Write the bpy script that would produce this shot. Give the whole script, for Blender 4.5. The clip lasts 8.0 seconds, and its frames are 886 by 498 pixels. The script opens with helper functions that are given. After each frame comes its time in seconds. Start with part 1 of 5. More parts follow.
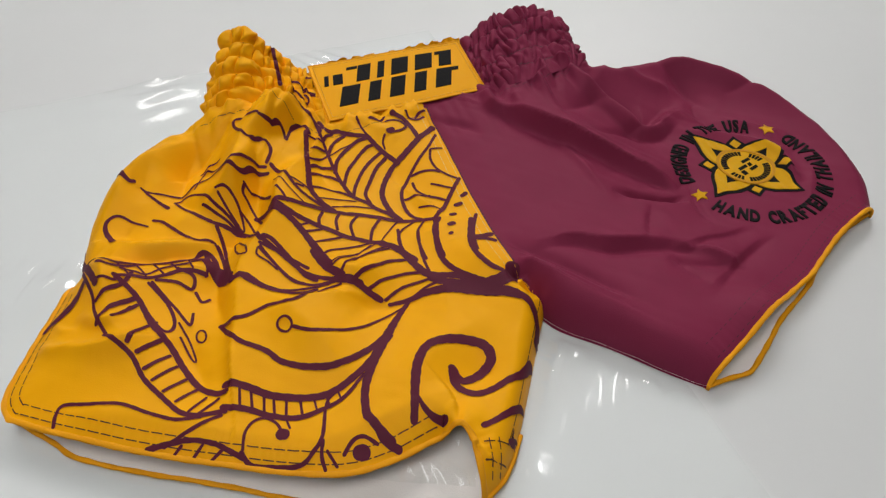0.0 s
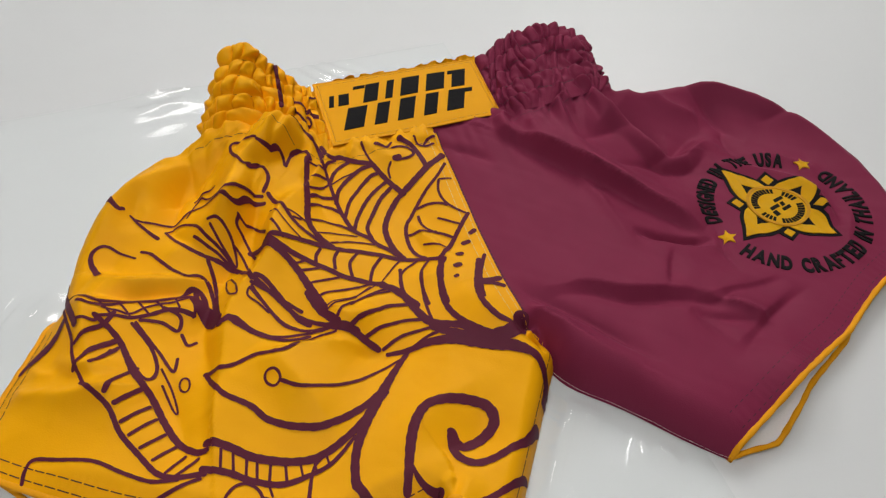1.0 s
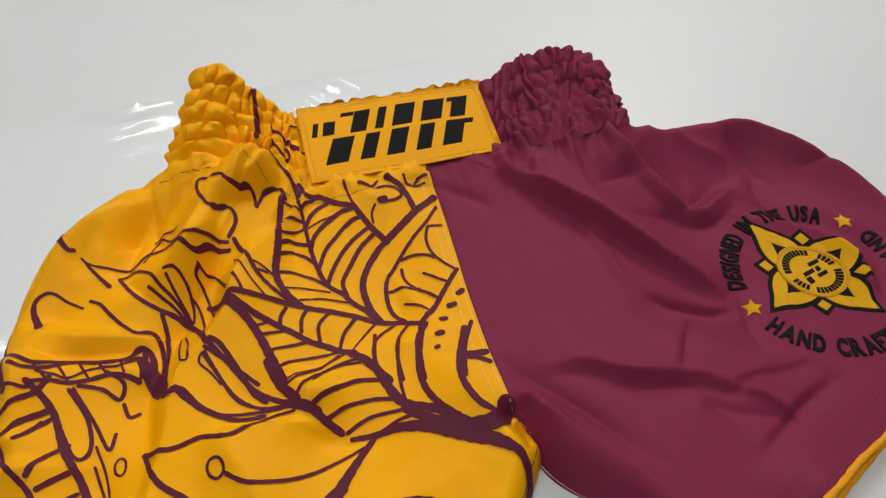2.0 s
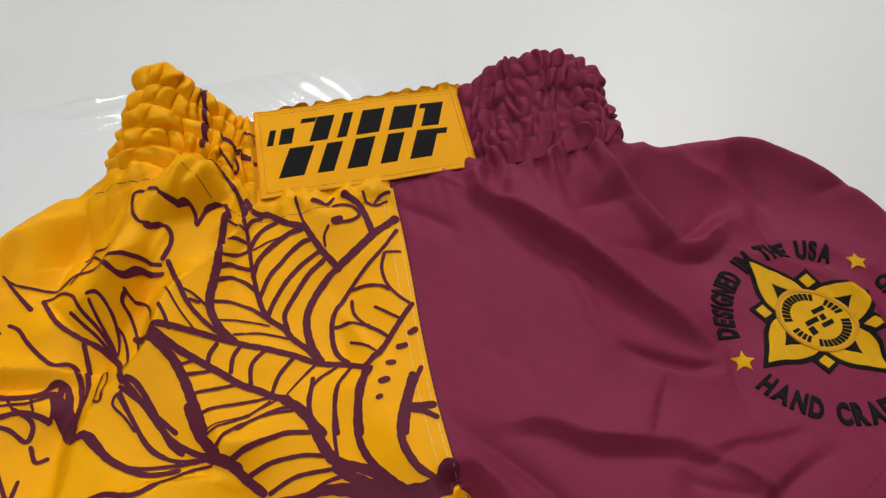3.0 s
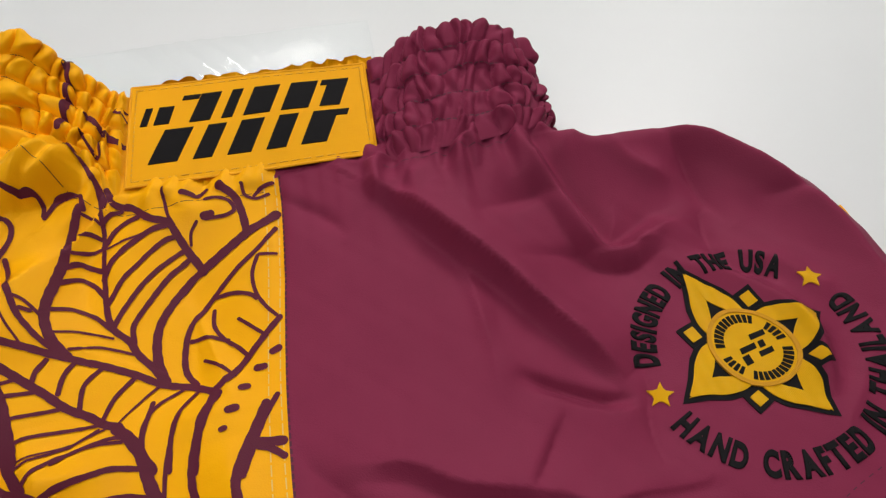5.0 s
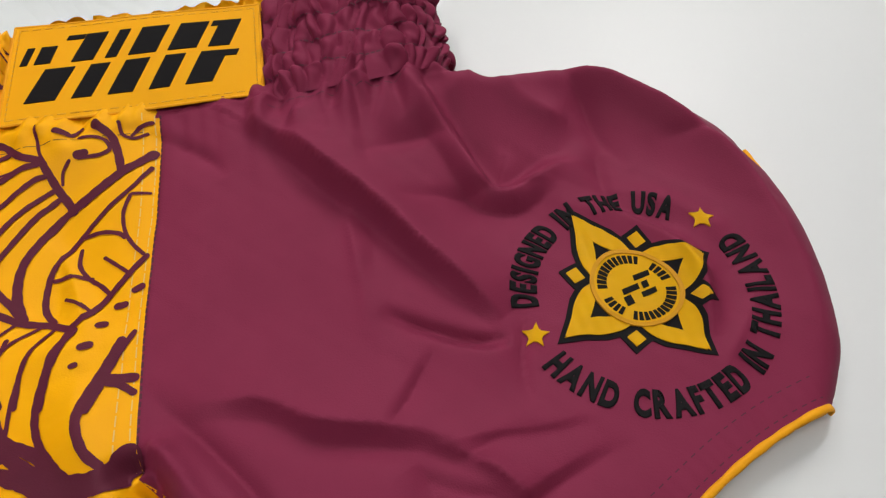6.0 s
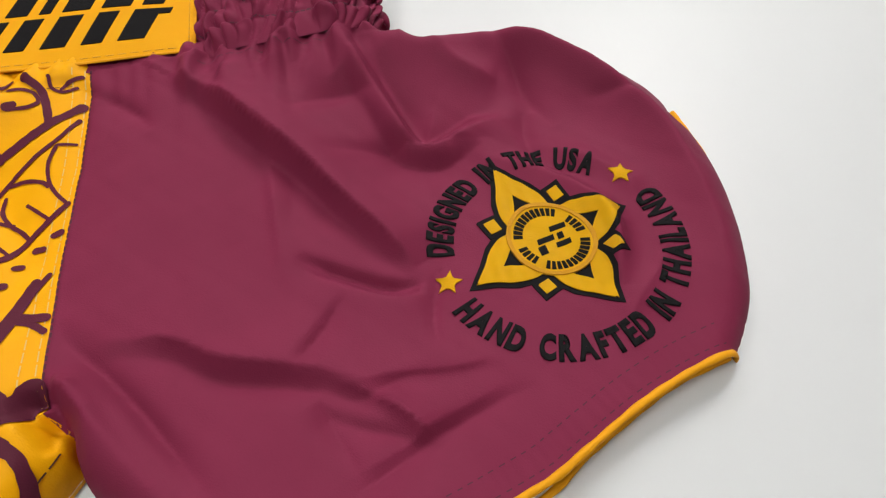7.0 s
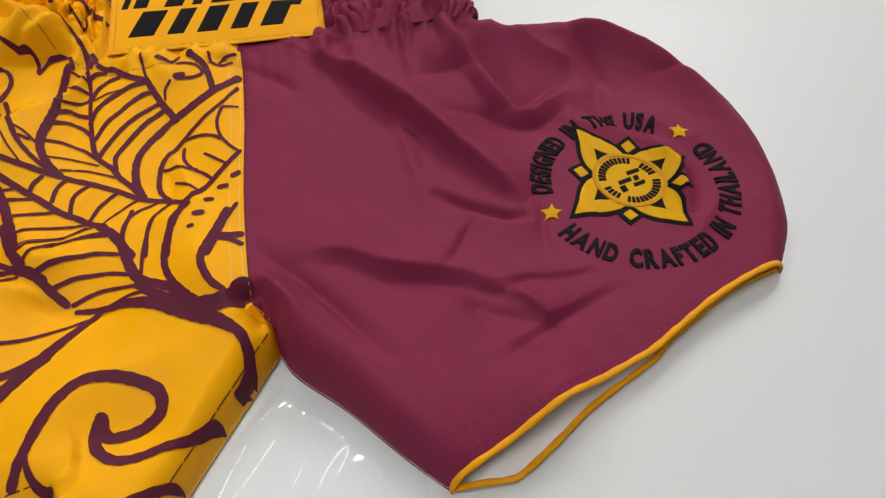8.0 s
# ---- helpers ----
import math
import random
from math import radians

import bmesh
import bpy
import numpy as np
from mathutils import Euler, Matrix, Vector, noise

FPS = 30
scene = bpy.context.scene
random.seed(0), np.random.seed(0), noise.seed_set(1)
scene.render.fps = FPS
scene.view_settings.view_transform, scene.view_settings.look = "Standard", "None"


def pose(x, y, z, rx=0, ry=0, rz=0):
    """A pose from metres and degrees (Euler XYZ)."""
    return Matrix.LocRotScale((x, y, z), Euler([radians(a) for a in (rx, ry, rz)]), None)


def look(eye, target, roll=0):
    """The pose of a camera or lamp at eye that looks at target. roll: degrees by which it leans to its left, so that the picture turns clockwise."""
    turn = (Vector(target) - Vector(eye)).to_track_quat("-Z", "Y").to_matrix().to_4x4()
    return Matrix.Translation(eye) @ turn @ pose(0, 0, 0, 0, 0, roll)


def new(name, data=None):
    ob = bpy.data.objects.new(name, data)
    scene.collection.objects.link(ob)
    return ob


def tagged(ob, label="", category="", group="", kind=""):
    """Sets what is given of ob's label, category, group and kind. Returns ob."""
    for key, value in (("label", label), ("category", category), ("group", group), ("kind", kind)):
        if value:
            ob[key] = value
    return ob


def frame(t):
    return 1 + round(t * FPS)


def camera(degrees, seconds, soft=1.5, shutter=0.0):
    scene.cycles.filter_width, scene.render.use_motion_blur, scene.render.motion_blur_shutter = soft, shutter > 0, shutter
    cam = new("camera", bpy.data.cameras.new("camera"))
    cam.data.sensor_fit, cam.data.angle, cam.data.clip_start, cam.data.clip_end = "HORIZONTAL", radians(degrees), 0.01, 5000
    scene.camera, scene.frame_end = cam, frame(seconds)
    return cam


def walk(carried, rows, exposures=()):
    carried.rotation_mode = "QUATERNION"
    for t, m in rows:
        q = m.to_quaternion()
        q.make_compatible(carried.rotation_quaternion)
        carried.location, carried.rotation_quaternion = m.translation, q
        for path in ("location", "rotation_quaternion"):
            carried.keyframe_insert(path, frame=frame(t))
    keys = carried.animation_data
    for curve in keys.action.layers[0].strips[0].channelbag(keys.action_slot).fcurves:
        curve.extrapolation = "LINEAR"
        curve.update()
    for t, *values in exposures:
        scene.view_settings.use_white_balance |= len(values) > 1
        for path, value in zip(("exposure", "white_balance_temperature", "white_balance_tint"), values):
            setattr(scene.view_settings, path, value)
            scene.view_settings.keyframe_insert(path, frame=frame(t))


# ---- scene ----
cam = camera(63.6, 8.0, soft=1.25)
PATH = [
    (0, (0.037, -0.024, 0.357), (-0.061, 1.365, -1.079), -0.0),
    (0.5, (0.036, -0.004, 0.356), (-0.083, 1.378, -1.085), 0.1),
    (1, (0.041, 0.023, 0.357), (-0.105, 1.385, -1.101), 0.1),
    (1.5, (0.047, 0.056, 0.357), (-0.13, 1.395, -1.118), 0.1),
    (2, (0.056, 0.096, 0.35), (-0.156, 1.408, -1.145), 0.1),
    (3.5, (0.091, 0.181, 0.335), (-0.206, 1.386, -1.234), -0.8),
    (4, (0.091, 0.205, 0.33), (-0.217, 1.386, -1.255), -1.1),
    (4.5, (0.11, 0.217, 0.32), (-0.211, 1.372, -1.282), -1.6),
    (6, (0.197, 0.222, 0.285), (-0.117, 1.343, -1.341), -1.5),
    (6.5, (0.221, 0.224, 0.276), (-0.086, 1.322, -1.367), -1.4),
    (7, (0.237, 0.211, 0.275), (-0.072, 1.334, -1.351), -0.9),
    (7.5, (0.218, 0.156, 0.284), (-0.086, 1.316, -1.316), -0.1),
    (8, (0.19, 0.113, 0.308), (-0.063, 1.311, -1.272), 1.7),
]
walk(cam, [(t, look(eye, target, roll)) for t, eye, target, roll in PATH],
     [(0, -0.18), (2, -0.15), (4, -0.12), (5.2, 0.02), (6, 0.06), (6.5, 0.16), (7.2, 0.24), (8, 0.02)])

# ---- light: ceiling lamps of the room ----
world = bpy.data.worlds.new("world")
world.use_nodes = True
world.node_tree.nodes["Background"].inputs["Color"].default_value = (0.9, 0.95, 1.0, 1)
world.node_tree.nodes["Background"].inputs["Strength"].default_value = 0.3
LAMP = 13.0


# ---- materials ----
def material(name, color, rough=0.6, spec=0.4, var=0.06, scale=60.0, bump=0.0, bump_scale=800.0, sheen=0.0, metal=0.0,
             coat=0.0, two=None, two_scale=8.0, wrinkle=0.0):
    """A principled surface whose colour varies at two scales, with a fine relief."""
    m = bpy.data.materials.new(name)
    m.use_nodes = True
    n, l = m.node_tree.nodes, m.node_tree.links
    b = n["Principled BSDF"]
    b.inputs["Roughness"].default_value = rough
    b.inputs["Specular IOR Level"].default_value = spec
    b.inputs["Metallic"].default_value = metal
    b.inputs["Sheen Weight"].default_value = sheen
    b.inputs["Sheen Roughness"].default_value = 0.4
    b.inputs["Coat Weight"].default_value = coat
    co = n.new("ShaderNodeTexCoord")
    fine, broad = n.new("ShaderNodeTexNoise"), n.new("ShaderNodeTexNoise")
    fine.inputs["Scale"].default_value, broad.inputs["Scale"].default_value = scale, two_scale
    fine.inputs["Detail"].default_value = broad.inputs["Detail"].default_value = 3
    for t in (fine, broad):
        l.new(co.outputs["Object"], t.inputs["Vector"])
    mix = n.new("ShaderNodeMix")
    mix.data_type = "RGBA"
    lo = [c * (1 - var) for c in color]
    hi = [min(1, c * (1 + var)) for c in (two or color)]
    mix.inputs["A"].default_value, mix.inputs["B"].default_value = (*lo, 1), (*hi, 1)
    add = n.new("ShaderNodeMath")
    add.operation = "MULTIPLY_ADD"
    add.inputs[1].default_value = 0.5
    half = n.new("ShaderNodeMath")
    half.operation = "MULTIPLY"
    half.inputs[1].default_value = 0.5
    l.new(broad.outputs["Fac"], half.inputs[0])
    l.new(fine.outputs["Fac"], add.inputs[0])
    l.new(half.outputs[0], add.inputs[2])
    l.new(add.outputs[0], mix.inputs["Factor"])
    l.new(mix.outputs["Result"], b.inputs["Base Color"])
    if bump:
        w = n.new("ShaderNodeTexNoise")
        w.inputs["Scale"].default_value, w.inputs["Detail"].default_value = bump_scale, 2
        l.new(co.outputs["Object"], w.inputs["Vector"])
        bu = n.new("ShaderNodeBump")
        bu.inputs["Strength"].default_value, bu.inputs["Distance"].default_value = bump, 0.0006
        l.new(w.outputs["Fac"], bu.inputs["Height"])
        l.new(bu.outputs["Normal"], b.inputs["Normal"])
        if wrinkle:
            c = n.new("ShaderNodeTexNoise")
            c.inputs["Scale"].default_value, c.inputs["Detail"].default_value, c.inputs["Distortion"].default_value = 20, 1.5, 1.4
            l.new(co.outputs["Object"], c.inputs["Vector"])
            cr = n.new("ShaderNodeBump")
            cr.inputs["Strength"].default_value, cr.inputs["Distance"].default_value = wrinkle, 0.004
            l.new(c.outputs["Fac"], cr.inputs["Height"])
            l.new(cr.outputs["Normal"], bu.inputs["Normal"])
    return m


def thread(name, color, angle=0.0, rough=0.38):
    """Satin stitch: fine parallel threads that catch the light."""
    m = material(name, color, rough, 0.3 if color[0] > 0.1 else 0.05, 0.1, 300)
    n, l = m.node_tree.nodes, m.node_tree.links
    w = n.new("ShaderNodeTexWave")
    w.inputs["Scale"].default_value, w.inputs["Distortion"].default_value = 640, 1.5
    mp = n.new("ShaderNodeMapping")
    mp.inputs["Rotation"].default_value = (0, 0, radians(angle))
    co = n.new("ShaderNodeTexCoord")
    l.new(co.outputs["Object"], mp.inputs["Vector"])
    l.new(mp.outputs["Vector"], w.inputs["Vector"])
    bu = n.new("ShaderNodeBump")
    bu.inputs["Strength"].default_value, bu.inputs["Distance"].default_value = 0.7 if color[0] > 0.1 else 0.3, 0.0004
    l.new(w.outputs["Fac"], bu.inputs["Height"])
    l.new(bu.outputs["Normal"], n["Principled BSDF"].inputs["Normal"])
    return m


YELLOW = material("yellow_satin", (0.92, 0.41, 0.001), 0.52, 0.12, 0.06, 40, 0.25, 1500, two=(0.93, 0.425, 0.002), wrinkle=0.16)
PURPLE = material("purple_satin", (0.210, 0.0245, 0.062), 0.55, 0.06, 0.08, 40, 0.25, 1500, two=(0.220, 0.0275, 0.067), wrinkle=0.10)
INK = material("purple_print", (0.105, 0.015, 0.034), 0.6, 0.14, 0.1, 80, 0.25, 1500)
PIPING = material("yellow_binding", (0.84, 0.36, 0.008), 0.6, 0.15, 0.08, 200, 0.5, 900)
LINING = material("white_lining", (0.84, 0.80, 0.78), 0.8, 0.2, 0.05, 120, 0.4, 1200)
PATCHCLOTH = material("patch_satin", (0.87, 0.39, 0.002), 0.6, 0.12, 0.05, 60, 0.4, 1800)
BLACK = thread("black_thread", (0.012, 0.011, 0.012), 25, 0.55)
GOLD = thread("gold_thread", (0.90, 0.47, 0.004), 40, 0.36)
GOLDRIM = thread("gold_rim_thread", (0.78, 0.36, 0.015), 110, 0.4)
DARKTHREAD = material("dark_thread", (0.10, 0.035, 0.02), 0.7, 0.3, 0.1, 300)
PALETHREAD = material("pale_thread", (0.80, 0.52, 0.16), 0.6, 0.2, 0.1, 300)
PURPLETHREAD = material("purple_thread", (0.10, 0.014, 0.034), 0.6, 0.3, 0.1, 300)
TABLE = material("white_tabletop", (0.70, 0.71, 0.715), 0.42, 0.35, 0.02, 30, 0.08, 90, two_scale=3)
WALL = material("painted_wall", (0.42, 0.42, 0.41), 0.85, 0.3, 0.03, 12, 0.2, 200)
FLOOR = material("grey_floor", (0.30, 0.29, 0.28), 0.6, 0.4, 0.1, 10, 0.2, 150)
METAL = material("grey_metal", (0.35, 0.35, 0.36), 0.4, 0.5, 0.05, 30, metal=1.0)


def film_material():
    """Clear plastic film: see-through, with gloss by Fresnel."""
    m = bpy.data.materials.new("clear_film")
    m.use_nodes = True
    n, l = m.node_tree.nodes, m.node_tree.links
    n.remove(n["Principled BSDF"])
    tr, gl, fr, mix = (n.new(k) for k in ("ShaderNodeBsdfTransparent", "ShaderNodeBsdfGlossy", "ShaderNodeFresnel", "ShaderNodeMixShader"))
    tr.inputs["Color"].default_value = (0.94, 0.95, 0.945, 1)
    gl.inputs["Roughness"].default_value = 0.14
    fr.inputs["IOR"].default_value = 1.5
    no, bu, co = n.new("ShaderNodeTexNoise"), n.new("ShaderNodeBump"), n.new("ShaderNodeTexCoord")
    no.inputs["Scale"].default_value, no.inputs["Detail"].default_value = 28, 2
    bu.inputs["Strength"].default_value, bu.inputs["Distance"].default_value = 0.12, 0.002
    l.new(co.outputs["Object"], no.inputs["Vector"])
    l.new(no.outputs["Fac"], bu.inputs["Height"])
    l.new(bu.outputs["Normal"], gl.inputs["Normal"])
    l.new(bu.outputs["Normal"], fr.inputs["Normal"])
    l.new(fr.outputs["Fac"], mix.inputs["Fac"])
    l.new(tr.outputs[0], mix.inputs[1])
    l.new(gl.outputs[0], mix.inputs[2])
    l.new(mix.outputs[0], n["Material Output"].inputs["Surface"])
    return m


FILM = film_material()
GLOW = bpy.data.materials.new("lamp_diffuser")
GLOW.use_nodes = True
GLOW.node_tree.nodes["Principled BSDF"].inputs["Emission Color"].default_value = (1.0, 0.985, 0.96, 1)
GLOW.node_tree.nodes["Principled BSDF"].inputs["Emission Strength"].default_value = 12.0


# ---- mesh helpers ----
def mesh_object(name, verts, faces, mat, parent=None, label="", smooth=True):
    me = bpy.data.meshes.new(name)
    me.from_pydata([tuple(v) for v in verts], [], [tuple(f) for f in faces])
    me.materials.append(mat)
    if smooth:
        me.polygons.foreach_set("use_smooth", [True] * len(me.polygons))
    me.update()
    ob = new(name, me)
    ob.parent = parent
    return tagged(ob, label)


def part(name, bm, mat, parent=None, label="", smooth=False):
    me = bpy.data.meshes.new(name)
    bm.to_mesh(me)
    bm.free()
    me.materials.append(mat)
    if smooth:
        me.polygons.foreach_set("use_smooth", [True] * len(me.polygons))
    ob = new(name, me)
    ob.parent = parent
    return tagged(ob, label)


def box(x0, x1, y0, y1, z0, z1, bevel=0.0):
    bm = bmesh.new()
    bmesh.ops.create_cube(bm, size=1)
    for v in bm.verts:
        v.co = Vector((x0 if v.co.x < 0 else x1, y0 if v.co.y < 0 else y1, z0 if v.co.z < 0 else z1))
    if bevel:
        bmesh.ops.bevel(bm, geom=bm.edges[:], offset=bevel, segments=3, affect="EDGES", profile=0.5)
    return bm


def empty(name, label, category, kind=""):
    return tagged(new(name), label, category, kind=kind)


# ---- room ----
def room():
    w = 0.1
    for name, b in (("wall_north", (-3, 3, 3, 3 + w)), ("wall_south", (-3, 3, -3 - w, -3)),
                    ("wall_east", (3, 3 + w, -3, 3)), ("wall_west", (-3 - w, -3, -3, 3))):
        tagged(part(name, box(*b, -0.75, 1.9), WALL), "plain off-white painted wall", "wall", kind="structure")
    tagged(part("floor", box(-3.1, 3.1, -3.1, 3.1, -0.85, -0.75), FLOOR), "plain grey floor under the table", "floor", kind="structure")
    tagged(part("ceiling", box(-3.1, 3.1, -3.1, 3.1, 1.9, 2.0), WALL), "plain white ceiling", "ceiling", kind="structure")


def ceiling_light(x, y, sx, sy, power):
    lamp = empty("ceiling_light", "white rectangular ceiling light panel, switched on", "ceiling light")
    lamp.location = (x, y, 1.9)
    part("frame", box(-sx / 2 - 0.02, sx / 2 + 0.02, -sy / 2 - 0.02, sy / 2 + 0.02, -0.03, -0.002, 0.004), METAL, lamp)
    light = bpy.data.lights.new("tube_light", "AREA")
    light.shape, light.size, light.size_y, light.energy, light.color = "RECTANGLE", sx, sy, power * LAMP, (1.0, 0.985, 0.96)
    glow = new("tube_light", light)
    glow.parent, glow.location = lamp, (0, 0, -0.04)
    part("diffuser", box(-sx / 2, sx / 2, -sy / 2, sy / 2, -0.036, -0.0305), GLOW, lamp, "glowing white diffuser")


def table():
    t = empty("table", "large glossy white tabletop on grey metal legs", "table")
    part("tabletop", box(-1.1, 1.3, -0.35, 1.25, -0.03, 0, 0.004), TABLE, t, "glossy white laminate top", True)
    for x in (-1.02, 1.22):
        for y in (-0.27, 1.17):
            part("leg", box(x - 0.025, x + 0.025, y - 0.025, y + 0.025, -0.75, -0.03, 0.003), METAL, t)


room()
for lx, ly, lp in ((-0.2, -0.4, 0.45), (0.4, 2.3, 2.05), (-1.0, 1.9, 0.4)):
    ceiling_light(lx, ly, 0.3, 1.2, lp)
table()

# -- cloth shape (centimetres in the plan of the tabletop) --
def spline(points, step=0.15, closed=False):
    """A smooth line through points of any dimension, sampled evenly."""
    p = np.array(points, float)
    n = len(p)
    out = []
    for i in range(n if closed else n - 1):
        a, b, c, d = (p[(i + k) % n] if closed else p[min(max(i + k, 0), n - 1)] for k in (-1, 0, 1, 2))
        m = max(2, int(np.linalg.norm((c - b)[:2]) / step) + 1)
        t = np.linspace(0, 1, m, endpoint=False)[:, None]
        out.append(0.5 * (2 * b + (c - a) * t + (2 * a - 5 * b + 4 * c - d) * t ** 2 + (3 * b - a - 3 * c + d) * t ** 3))
    out = np.concatenate(out)
    return out if closed else np.concatenate([out, p[-1:]])


# seams and edges in plan
WAIST = spline([(-17.7, 39.4), (-15, 40.4), (-11.5, 40.9), (-7.5, 40.5), (-0.9, 43.9), (3.7, 46.1), (8.2, 48.0), (11.6, 50.3)])
CENTRE = spline([(-0.9, 43.9), (0.35, 41.2), (1.5, 38.5), (3.0, 34.8), (4.6, 31.2), (6.5, 27.4)])
YSIDE = spline([(-18.0, 39.6), (-19.8, 39.9), (-22.0, 37.5), (-22.9, 33.5), (-22.9, 30.5), (-22.0, 26.4)])
YSLIT = spline([(-22.0, 26.4), (-22.1, 23.5), (-22.2, 20.5), (-22.2, 18.2), (-21.9, 17.0), (-21.2, 16.2)])
YHEM = spline([(-21.2, 16.2), (-18.2, 15.5), (-13.2, 14.7), (-8.6, 14.3), (-5.0, 14.1), (-2.2, 14.3), (0.0, 15.2), (2.0, 16.4),
               (3.1, 16.9), (3.8, 16.4), (4.2, 15.4), (4.7, 13.9)])
YINSEAM = spline([(4.7, 13.9), (5.7, 15.2), (6.4, 17.3), (7.2, 21.6), (7.8, 25.0), (8.0, 26.4), (7.4, 27.2), (6.5, 27.4)])
PSIDE = spline([(11.6, 50.3), (13.0, 51.6), (14.4, 51.6), (15.8, 52.5), (18.1, 53.4), (20.6, 54.1), (23.7, 54.1), (26.7, 52.8), (28.5, 50.9)])
PSLIT = spline([(28.5, 50.9), (30.3, 48.3), (31.7, 44.7), (32.4, 41.0), (32.2, 38.8), (31.9, 37.5)])
PHEM = spline([(31.9, 37.5), (30.0, 35.9), (28.1, 33.9), (26.2, 31.4), (25.3, 30.2), (23.7, 28.6), (22.2, 26.9), (21.3, 25.9), (19.4, 23.9), (18.1, 22.5), (17.4, 21.8)])
PINSEAM = spline([(17.4, 21.8), (15.2, 22.7), (12.1, 24.2), (9.2, 25.3), (8.0, 26.2), (7.4, 27.0), (6.5, 27.4)])

SPAN = [int(np.hypot(*(WAIST - p).T).argmin()) for p in ((-17.7, 39.4), (-15, 40.4), (-11.5, 40.9), (-7.5, 40.5), (-0.9, 43.9), (3.7, 46.1), (8.2, 48.0), (11.6, 50.3))]


def away(x, y, line):
    """Distance of points from a line, and on which side of it they lie."""
    a, b = line[:-1, :2], line[1:, :2]
    best, side, along = np.full(x.shape, 1e9), np.ones(x.shape), np.zeros(x.shape)
    for k, (p, q) in enumerate(zip(a, b)):
        d = q - p
        t = np.clip(((x - p[0]) * d[0] + (y - p[1]) * d[1]) / max(d @ d, 1e-12), 0, 1)
        dx, dy = x - p[0] - t * d[0], y - p[1] - t * d[1]
        r = np.hypot(dx, dy)
        m = r < best
        best[m] = r[m]
        side[m] = np.sign(d[0] * dy - d[1] * dx)[m]
        along[m] = (k + t)[m]
    return best, side, along


